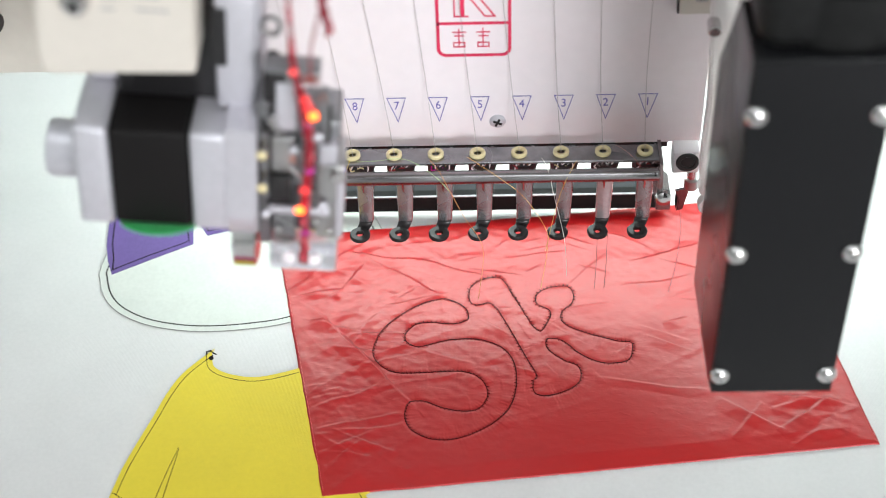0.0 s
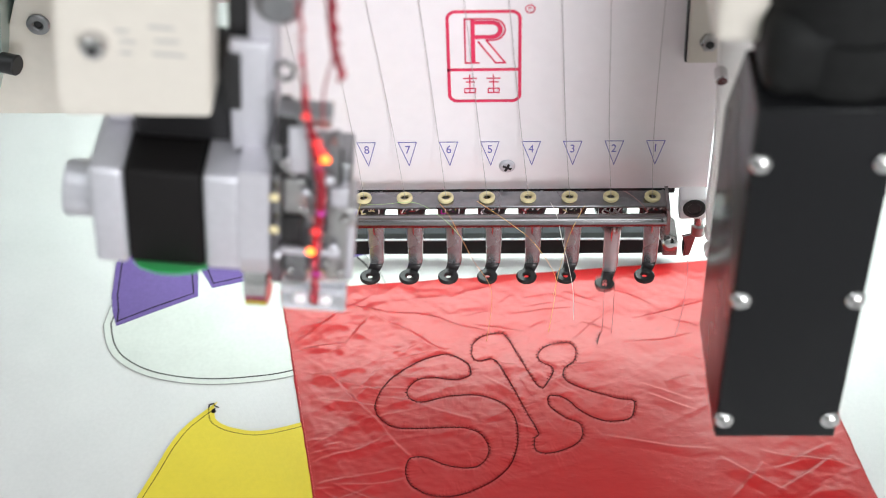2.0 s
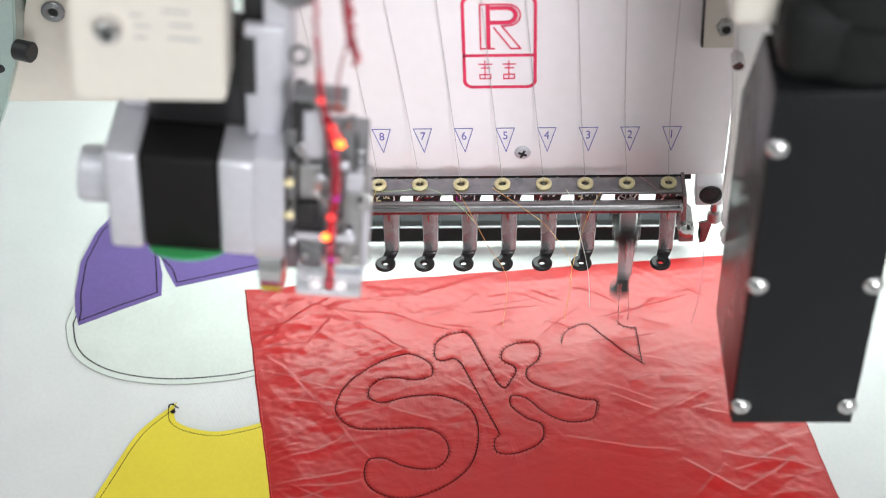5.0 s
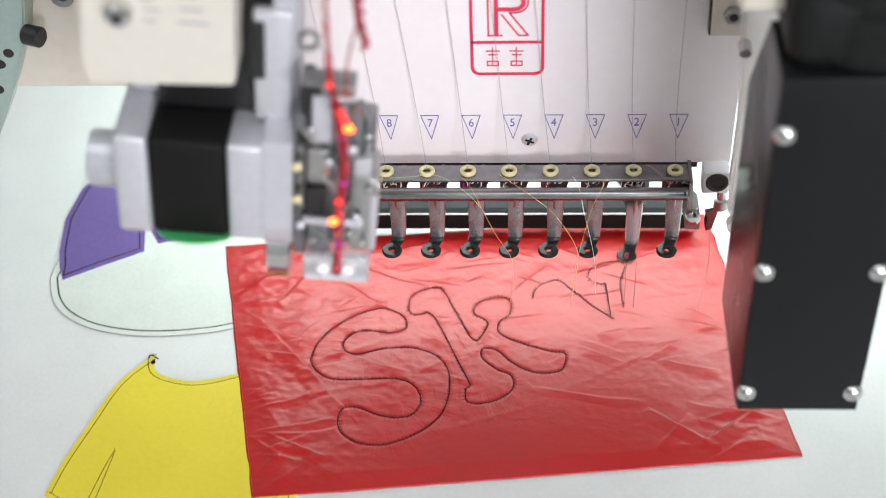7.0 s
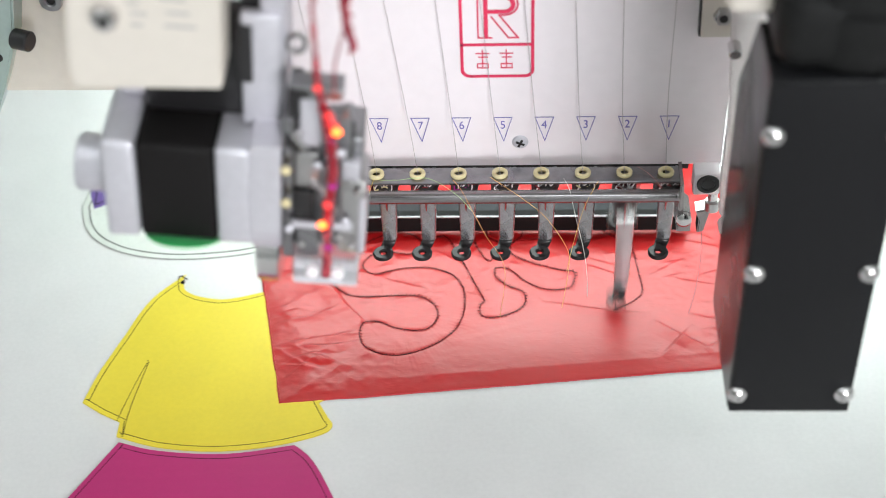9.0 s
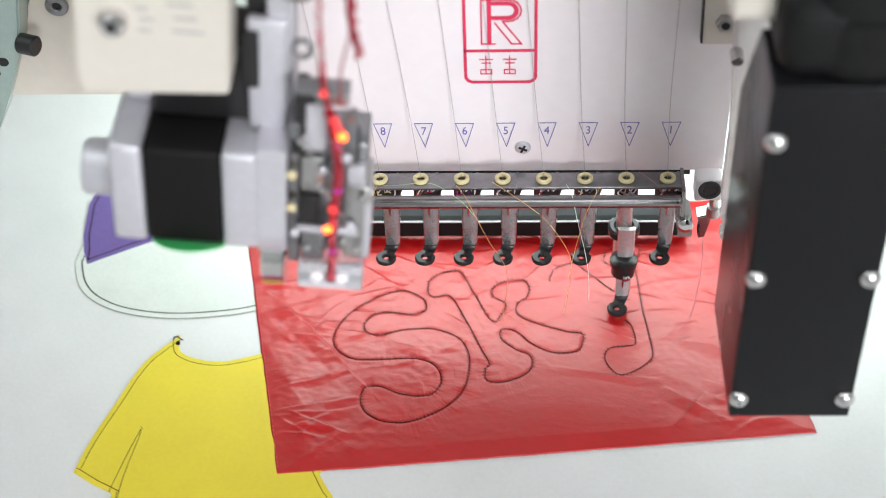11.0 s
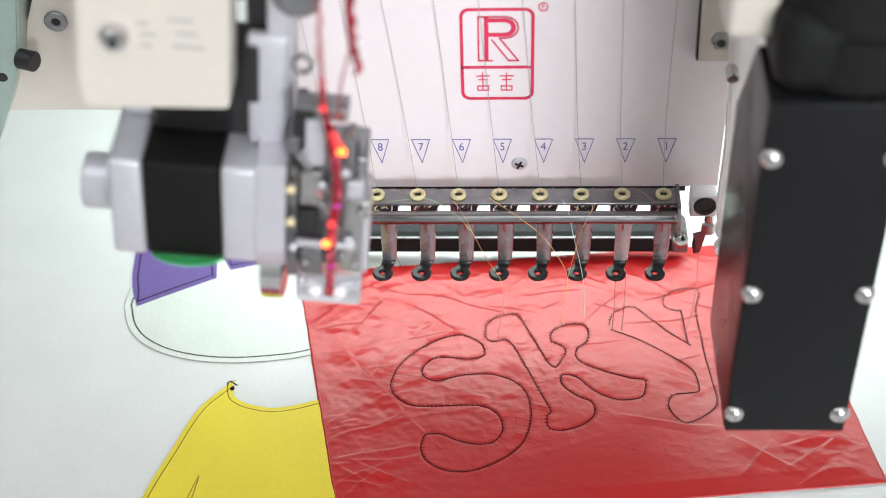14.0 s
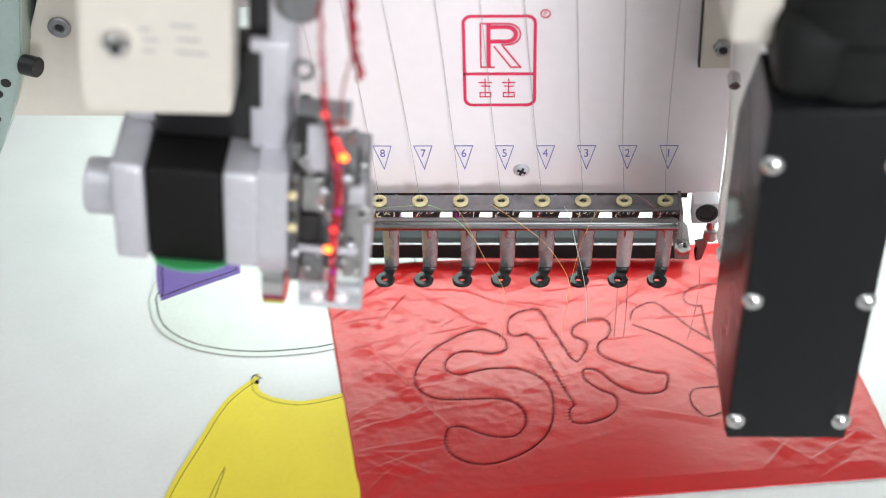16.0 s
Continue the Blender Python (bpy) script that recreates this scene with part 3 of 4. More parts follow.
def logo(parent):
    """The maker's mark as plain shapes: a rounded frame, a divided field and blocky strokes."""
    y = 0.0121
    x0, x1, z0, z1, zm = -0.0690, -0.0393, 0.1306, 0.1761, 0.1470
    r = 0.0035
    frame_line = arc(x0 + r, z0 + r, r, 270, 180) + arc(x0 + r, z1 - r, r, 180, 90) + arc(x1 - r, z1 - r, r, 90, 0) + arc(x1 - r, z0 + r, r, 0, -90)
    bm = bars(seg(frame_line, True) + [(x0, zm, x1, zm)], 0.0013, 0.0002)
    cx = (x0 + x1) / 2
    strokes = seg([(cx - 0.0078, 0.1505), (cx - 0.0078, 0.1725)]) + seg([(cx - 0.0078, 0.1505), (cx - 0.0022, 0.1505)])
    strokes += seg([(cx - 0.0078, 0.1725), (cx + 0.0035, 0.1725)] + arc(cx + 0.0035, 0.1672, 0.0053, 90, -90) + [(cx + 0.0010, 0.1619), (cx + 0.0088, 0.1505), (cx + 0.0048, 0.1505), (cx - 0.0022, 0.1610)])
    bars(strokes, 0.0006, 0.00026, bm)
    fat = seg([(cx - 0.0045, 0.1512), (cx - 0.0045, 0.1712)]) + seg([(cx - 0.0030, 0.1708), (cx + 0.0032, 0.1708)] + arc(cx + 0.0032, 0.1672, 0.0036, 90, -90) + [(cx - 0.0028, 0.1636)])
    bars(fat, 0.0017, 0.00032, bm)
    # the small square marks below, as plain bars
    small = []
    for ox in (cx - 0.0062, cx + 0.0038):
        small += [(ox - 0.0026, 0.1425, ox + 0.0028, 0.1425), (ox - 0.0016, 0.1406, ox + 0.0020, 0.1406), (ox - 0.0022, 0.1372, ox + 0.0024, 0.1372),
                  (ox - 0.0022, 0.1350, ox + 0.0024, 0.1350), (ox - 0.0022, 0.1372, ox - 0.0022, 0.1350), (ox + 0.0024, 0.1372, ox + 0.0024, 0.1350), (ox, 0.1442, ox, 0.1350)]
    bars(small, 0.00045, 0.0002, bm)
    bars(seg(arc(-0.0352, 0.1772, 0.0019, 0, 360, 14)), 0.0004, 0.0002, bm)
    bars([(-0.0356, 0.1764, -0.0356, 0.1780), (-0.0356, 0.1780, -0.0347, 0.1776)], 0.0003, 0.0002, bm)
    bmesh.ops.translate(bm, verts=bm.verts, vec=(0, y, 0))
    part("printed_mark", bm, PRINT_PINK, parent, "pink printed square mark", smooth=False)


def digit(k, x, y, z, parent):
    c = bpy.data.curves.new("digit", "FONT")
    c.body, c.size, c.align_x, c.align_y, c.extrude = str(k), 0.0062, "CENTER", "CENTER", 0.00006
    ob = bpy.data.objects.new("digit", c)
    me = bpy.data.meshes.new_from_object(ob)
    bpy.data.objects.remove(ob)
    me.materials.clear()
    me.materials.append(PRINT_BLUE)
    me.transform(pose(x, y, z, 90) @ Matrix.Diagonal((0.8, 1, 1, 1)))
    d = new("number", me)
    d.parent = parent


def machine_head():
    head = thing("embroidery_machine", "white enamel embroidery machine front with numbered needles", "embroidery machine")
    part("front_panel", box(-0.150, 0.0443, 0.0123, 0.0143, 0.0803, 0.36, 0.0006), PANEL_WHITE, head)
    part("casing", box(-0.160, 0.036, 0.032, 0.30, 0.150, 0.36, 0.006), PANEL_WHITE, head)
    # black strip put in for the shaded gap under the panel
    part("panel_gap_shade", box(-0.150, 0.030, 0.0127, 0.0140, 0.0775, 0.0802), BLACK_STEEL, head)
    logo(head)
    for k in range(1, 10):
        x = needle_x(k) + 0.0018
        w, zt, zb = 0.0040, 0.1081, 0.0949
        bm = bars(seg([(x - w, zt), (x + w, zt), (x + 0.0003, zb)], True), 0.00031, 0.00015)
        bmesh.ops.translate(bm, verts=bm.verts, vec=(0, 0.0121, 0))
        part("needle_mark", bm, PRINT_BLUE, head, smooth=False)
        digit(k, x, 0.0121, 0.1037, head)
    # panel screw with a cross slot
    sc = part("panel_screw", turn([(0.0036, 0), (0.0036, 0.0004), (0.0030, 0.0011), (0.0012, 0.0014)], (-0.0447, 0.0124, 0.0942), (0, -1, 0)), ALUMINIUM, head)
    bm = box(-0.0467, -0.0427, 0.0107, 0.0112, 0.0937, 0.0947)
    box(-0.0452, -0.0442, 0.0106, 0.0112, 0.0922, 0.0962, bm=bm)
    bmesh.ops.rotate(bm, cent=(-0.0447, 0.011, 0.0942), matrix=Matrix.Rotation(radians(25), 3, "Y"), verts=bm.verts)
    # raised black cross; the slot's shade is in its colour
    part("slot", bm, BLACK_STEEL, sc)
    # thread guide rail with ceramic eyelets
    rail = part("guide_rail", box(-0.17, 0.0245, -0.0078, 0.0024, 0.0866, 0.0880, 0.0004), RAIL_STEEL, head)
    for k in range(1, 10):
        part("eyelet", ring((needle_x(k) + 0.0004, -0.0028, 0.0880), (0, 0, 1), 0.0035, 0.0017, 0.0020), CERAMIC, rail, "cream ceramic thread eyelet")
    # clamp tube with a coiled end
    prof = [(0.0024, 0), (0.0030, 0.0006)]
    length, n = 0.190, 260
    for i in range(n):
        s = 0.001 + (length - 0.002) * i / n
        coil = 0.00003 + 0.00017 * min(1.0, max(0.0, (s - 0.120) / 0.03))
        prof.append((0.0030 - (coil if i % 2 else 0), s))
    prof += [(0.0030, length - 0.0006), (0.0024, length)]
    part("clamp_tube", turn(prof, (-0.166, -0.0120, 0.0835), (1, 0, 0), 20), TUBE_STEEL, head)
    # end bracket of the tube
    br = part("end_bracket", plate_xz([(0.0238, 0.0775), (0.0241, 0.0890), (0.0256, 0.0890), (0.0262, 0.0730), (0.0300, 0.0690), (0.0300, 0.0620), (0.0238, 0.0620)], -0.012, 0.004, 0.0005), DARK_CHROME, head)
    part("bracket_screw", turn([(0.0034, 0), (0.0034, 0.002), (0.0022, 0.003), (0.0008, 0.0032)], (0.0265, -0.0118, 0.0700), (0, -1, 0.15), 20), CHROME, br)
    blk = part("end_block", box(0.0308, 0.0424, -0.0030, 0.0060, 0.0755, 0.0872, 0.0008), PANEL_WHITE, head)
    # the hole's dark depth is made as a black ring and core
    part("socket", ring((0.0370, -0.0028, 0.0822), (0, -1, 0), 0.0050, 0.0030, 0.0012), BLACK_STEEL, blk)
    part("socket_core", rod(0.0031, (0.0370, -0.0036, 0.0822), (0.0370, -0.002, 0.0822)), BLACK_STEEL, blk)
    part("lever", rod(0.0022, (0.0405, 0.002, 0.0765), (0.0405, 0.002, 0.0640)), CHROME, blk)
    part("lever_knob", turn([(0.001, 0), (0.0032, 0.001), (0.0032, 0.006), (0.001, 0.007)], (0.0405, 0.002, 0.062)), STEEL, blk)
    part("thread_catch", plate_xz([(0.0338, 0.0600), (0.0405, 0.0620), (0.0395, 0.0560), (0.0380, 0.0480), (0.0352, 0.0470), (0.0355, 0.055)], 0.003, 0.010, 0.0006), DARK_CHROME, head, "dark metal thread catch")
    # guide bar behind the feet
    cast = mat("grey_casting", (0.030, 0.030, 0.034), 0.6, spec=0.2, grain=0.12, grain_scale=300, bump=0.1)
    gb = part("foot_guide", box(-0.17, 0.0365, 0.0620, 0.0780, 0.0036, 0.0056, 0.0005), cast, head)
    part("guide_edge", box(-0.17, 0.0365, 0.0506, 0.0517, 0.0136, 0.0143, 0.0002), GREY_STEEL, gb)
    tints = (RED_PLASTIC, GREY_STEEL, CERAMIC, RED_PLASTIC, GREY_STEEL, SEQUIN_MAGENTA, RED_PLASTIC, CERAMIC, PRINT_BLUE)
    for k in range(1, 10):
        x = needle_x(k) + 0.0020
        a = 0.7 * k
        part("thread_end", strand([(x - 0.004, 0.0034, 0.0762), (x - 0.002 + 0.002 * math.sin(a), 0.0036, 0.0738), (x + 0.001, 0.0034, 0.0756 + 0.0006 * math.cos(a)), (x + 0.003, 0.0034, 0.0735), (x + 0.002 * math.cos(a), 0.0036, 0.0750)], 0.00034, 6), tints[k - 1], rail)
        hold = part("thread_holder", box(x - 0.0058, x + 0.0048, 0.0050, 0.0072, 0.0655, 0.0762, 0.0005), DARK_RED, rail)
        for i in range(5):
            dx = -0.0034 + 0.0016 * i
            b = 0.0011 * math.sin(2.3 * k + 1.9 * i)
            part("clip_wire", strand([(x + dx - b, 0.0046, 0.0718), (x + dx + b, 0.0038, 0.0742), (x + dx + 0.0009, 0.0040, 0.0768)], 0.00032, 4), CHROME if i % 2 else PANEL_WHITE, hold)
    part("guide_bar", box(-0.17, 0.0375, 0.0518, 0.0560, 0.0034, 0.0141, 0.0004), MOTOR_BLACK, head)
    # hinge plate with nuts at the side of the panel
    hp = part("hinge_plate", plate_xz([(0.0292, 0.1535), (0.0420, 0.1535), (0.0440, 0.158), (0.0440, 0.215), (0.0278, 0.215)], 0.006, 0.0118, 0.0006), CREAM_PAINT, head)
    # narrow dark strip along the plate's left edge
    part("hinge_dark_edge", plate_xz([(0.0284, 0.1527), (0.0300, 0.1527), (0.0288, 0.216), (0.0270, 0.216)], 0.0082, 0.0119), BLACK_STEEL, hp)
    for z in (0.1650, 0.1935):
        nut = part("nut", turn([(0.0040, 0), (0.0040, 0.0028), (0.0034, 0.0034)], (0.0372, 0.0062, z), (0, -1, 0), 6), STEEL, hp)
        # black disc on the nut, coloured as the shade inside a hole
        part("nut_hole", turn([(0.0019, 0), (0.0017, 0.0006)], (0.0372, 0.0030, z), (0, -1, 0), 16), BLACK_STEEL, nut)
    part("thread_post", rod(0.0026, (0.0394, -0.0150, 0.1660), (0.0394, -0.0215, 0.1650)), CHROME, head)
    # frosted plastic shield with a scalloped edge
    edge = [(0.0385, 0.26), (0.0376, 0.18), (0.0395, 0.150), (0.0409, 0.1225), (0.0405, 0.090)] + arc(0.0455, 0.077, 0.0045, 150, 250, 5) + arc(0.0455, 0.066, 0.0038, 130, 300, 6) + [(0.056, 0.066), (0.060, 0.10), (0.060, 0.26)]
    part("shield", plate_xz(edge, -0.016, -0.010, 0.0012), SHIELD, head, "greyish frosted plastic shield")
    # work light under the head
    # widened past the head to add sheen on the film's right
    lamp = part("work_light", box(-0.235, 0.240, 0.0650, 0.199, 0.1455, 0.1498, 0.001), PANEL_WHITE, head)
    part("diffuser", box(-0.230, 0.235, 0.0680, 0.195, 0.1440, 0.1454), LED_WHITE, lamp)
    return head


machine_head()


def stem_piece(path, wide, bm):
    """A flat steel strip along a path, with one rounded edge."""
    prev = None
    n = 5 * (len(path) - 1) + 1
    for (x, y, z), w in zip(smooth_path(path, False, 5), np.interp(np.linspace(0, len(path) - 1, n), range(len(path)), wide)):
        t = 0.0012
        cur = [bm.verts.new((x + w * u, y + t * d, z)) for u, d in ((-1, -0.2), (-0.86, -0.9), (-0.5, -1.1), (0.4, -1.2), (0.8, -0.8), (1, 0.2), (1, 1), (-1, 1))]
        if prev:
            for i in range(8):
                bm.faces.new((prev[i], prev[(i + 1) % 8], cur[(i + 1) % 8], cur[i]))
        else:
            bm.faces.new(cur)
        prev = cur
    bm.faces.new(prev[::-1])
    bmesh.ops.recalc_face_normals(bm, faces=bm.faces)
    return bm


def foot_mesh():
    """The ring of a presser foot at the needle's axis, with the bend that carries it."""
    bm = ring((0, 0, 0.0370), (0, 0, 1), 0.0047, 0.0013, 0.0022)
    return stem_piece([(0.0028, 0.0078, 0.0402), (0.0025, 0.0070, 0.0390), (0.0018, 0.0050, 0.0383), (0.0008, 0.0024, 0.0381)], [0.0033, 0.0031, 0.0029, 0.0027], bm)


def stem_mesh():
    """The flat steel stem above the foot, leaning back a little."""
    return stem_piece([(0.0034, 0.0114, 0.0795), (0.0034, 0.0110, 0.0690), (0.0032, 0.0099, 0.0570), (0.0028, 0.0079, 0.0400)], [0.0041, 0.0041, 0.0038, 0.0033], bmesh.new())


def needle_unit(k):
    """One needle: bar with clamp and needle, collar, and presser foot."""
    x = needle_x(k)
    unit = thing("needle_unit", "chrome needle bar with a ring-shaped presser foot", "needle bar", "needles of the head")
    unit.matrix_basis = pose(x, 0, 0)
    foot = part("presser_foot", foot_mesh(), RING_STEEL, unit, "polished ring-shaped presser foot")
    stem = part("foot_stem", stem_mesh(), BAR_STEEL if k == 2 else FOOT_STEEL, unit)
    x, y = 0.0026, 0.0190
    bar = part("needle_bar", rod(0.0037, (x, y, 0.072), (x, y, 0.140), 24), BAR_STEEL, unit)
    part("sleeve", turn([(0.0040, 0), (0.0046, 0.0005), (0.0046, 0.0175), (0.0040, 0.018)], (x, y, 0.0760), steps=24), BAR_STEEL, bar)
    part("needle_clamp", turn([(0.0040, 0), (0.0056, 0.0010), (0.0056, 0.0062), (0.0066, 0.0070), (0.0066, 0.0098), (0.0048, 0.0108)], (x, 0.0092, 0.0735), steps=10), BLACK_STEEL, bar, "black needle clamp")
    part("clamp_link", box(x - 0.003, x + 0.003, 0.0120, 0.0186, 0.0760, 0.0830, 0.0008), BLACK_STEEL, bar)
    part("clamp_screw", turn([(0.0018, 0), (0.0018, 0.0012), (0.0010, 0.0020)], (x + 0.0010, 0.0036, 0.0765), (0.25, -1, 0), 14), CHROME, bar)
    part("needle", turn([(0.00012, 0), (0.0005, 0.002), (0.0005, 0.006), (0.0009, 0.007), (0.0009, 0.010)], (x, 0.0070, 0.0660), steps=10), CHROME, bar)
    bar.matrix_basis = pose(0, 0, -0.008)
    collar = part("collar", ring((x, y, 0.0660), (0, 0, 1), 0.0076 if k == 2 else 0.0056, 0.0038, 0.0050), RING_STEEL, unit)
    return unit, foot, stem, bar, collar


UNITS = {k: needle_unit(k) for k in range(1, 10)}
for dx, dz in ((0.0, 0.0), (0.0046, 0.0)):
    part("needle_thread", strand([(dx, 0.0004, 0.0380), (dx + 0.0002, -0.0003, 0.020), (dx * 0.98, 0.0002, 0.0008)], 0.00011, 6), BLACK_THREAD, UNITS[2][1])


# ---- threads ----
def threads():
    grey = mat("grey_thread", (0.42, 0.37, 0.37), 0.6)
    tops = {1: 0.0010, 2: -0.0030, 3: -0.0048, 4: -0.0085, 5: -0.0085, 6: -0.0088, 7: -0.0125, 8: -0.0115, 9: -0.011}
    for k in range(1, 10):
        x = needle_x(k)
        th = part("upper_thread", strand([(x + tops[k] * 2.2, 0.0112, 0.30), (x + tops[k], 0.0108, 0.19), (x + tops[k] * 0.35, 0.0098, 0.120), (x + 0.0003, -0.0020, 0.0905), (x + 0.0003, -0.0028, 0.0870)], 0.00013), grey)
        tagged(th, "thin taut grey sewing thread before the white panel", "thread", "upper threads")
    loose = [
        ((0.85, 0.62, 0.10), "yellow", [(needle_x(8), -0.004, 0.0895), (needle_x(8) - 0.003, -0.014, 0.085), (needle_x(8) - 0.004, -0.012, 0.078)]),
        ((0.45, 0.68, 0.30), "green", [(needle_x(8) + 0.002, -0.006, 0.0880), (needle_x(8) + 0.010, -0.012, 0.0935), (needle_x(7) + 0.006, -0.013, 0.0950), (needle_x(6), -0.016, 0.0880), (needle_x(6) + 0.006, -0.017, 0.0800)]),
        ((0.80, 0.35, 0.12), "orange", [(needle_x(6) - 0.002, -0.008, 0.0900), (needle_x(6) + 0.002, -0.0128, 0.0876), (needle_x(6) + 0.006, -0.016, 0.0800), (needle_x(6) + 0.012, -0.014, 0.062), (needle_x(5) + 0.002, -0.012, 0.040), (needle_x(5) - 0.0005, -0.014, 0.010)]),
        ((0.90, 0.50, 0.15), "orange", [(needle_x(5) - 0.004, -0.008, 0.0915), (needle_x(5) + 0.010, -0.016, 0.0860), (needle_x(4) + 0.002, -0.017, 0.0760), (needle_x(4) + 0.011, -0.016, 0.058), (needle_x(4) + 0.013, -0.014, 0.044), (needle_x(4) + 0.010, -0.018, 0.020)]),
        ((0.90, 0.88, 0.82), "white", [(needle_x(4) + 0.010, -0.006, 0.0885), (needle_x(4) + 0.0125, -0.0125, 0.0874), (needle_x(3) - 0.003, -0.016, 0.076), (needle_x(3) + 0.001, -0.016, 0.056), (needle_x(3) + 0.003, -0.014, 0.040), (needle_x(3) + 0.0035, -0.016, 0.026)]),
        ((0.85, 0.55, 0.15), "gold", [(needle_x(3) + 0.007, -0.008, 0.0885), (needle_x(3) + 0.0045, -0.0125, 0.0874), (needle_x(3) + 0.000, -0.0165, 0.078), (needle_x(3) - 0.004, -0.016, 0.056), (needle_x(3) - 0.006, -0.014, 0.040)]),
        ((0.30, 0.10, 0.12), "dark red", [(0.0375, 0.004, 0.0480), (0.0380, 0.002, 0.030), (0.0360, -0.004, 0.016), (0.0335, -0.008, 0.006)]),
        ((0.60, 0.30, 0.30), "pink", [(needle_x(2) + 0.006, 0.000, 0.0900), (needle_x(2) + 0.010, -0.006, 0.0915), (needle_x(1) - 0.004, -0.009, 0.0890), (needle_x(1) - 0.002, -0.010, 0.0860)]),
    ]
    for colour, word, path in loose:
        th = part("loose_thread", strand(path, 0.0001, 10), mat(word.replace(" ", "_") + "_thread", colour, 0.6))
        tagged(th, "loose " + word + " thread end hanging from the eyelets", "thread", "loose threads")


threads()


# ---- the black box beside the panel ----
def black_box():
    b = thing("black_housing", "black powder-coated housing with domed silver screws", "housing")
    x0, x1 = 0.0328, 0.0782
    bm = slab([(-0.1285, 0.0788), (-0.0710, 0.0788), (-0.0710, 0.1920), (-0.0960, 0.2345), (-0.1285, 0.2345)], 0, x1 - x0)
    bmesh.ops.transform(bm, matrix=Matrix(((0, 0, 1, x0), (1, 0, 0, 0), (0, 1, 0, 0), (0, 0, 0, 1))), verts=bm.verts)
    bmesh.ops.bevel(bm, geom=list(bm.edges), offset=0.0012, segments=3, profile=0.5, affect="EDGES")
    part("body", bm, GLOSS_BLACK, b)
    part("cover", box(x0 + 0.0004, x1 - 0.0004, -0.1300, -0.1286, 0.0792, 0.2341, 0.0005), BLACK_PAINT, b)
    for z in (0.0896, 0.1527, 0.2141):
        for x in (0.0357, 0.0748):
            s = part("dome_screw", turn([(0.0040, 0), (0.0040, 0.0004), (0.0036, 0.0015), (0.0025, 0.0025), (0.0009, 0.0030)], (x, -0.1300, z), (0, -1, 0), 24), CHROME, b)
            part("hex_recess", turn([(0.0012, 0), (0.0011, 0.0002)], (x, -0.1330, z), (0, -1, 0), 6), STEEL, s)
    part("motor", turn([(0.0245, 0), (0.0272, 0.002), (0.0282, 0.006), (0.0282, 0.022), (0.0268, 0.0226), (0.0268, 0.0246), (0.0282, 0.0252), (0.0282, 0.060), (0.024, 0.064)], (0.0622, -0.1005, 0.2346), steps=48), RUBBER, b, "black round motor body")
    part("motor_flange", box(x0 + 0.0008, x1 - 0.0008, -0.1265, -0.0745, 0.2346, 0.2640, 0.008), RUBBER, b)
    part("mount_arm", box(0.0195, 0.0362, -0.1120, 0.0110, 0.2475, 0.3050, 0.003), CREAM_PAINT, b, "cream painted mounting arm")
    part("cable", strand([(0.066, -0.118, 0.252), (0.074, -0.128, 0.262), (0.070, -0.126, 0.285), (0.060, -0.110, 0.310)], 0.0022, 8, 10), BLACK_STEEL, b)


black_box()


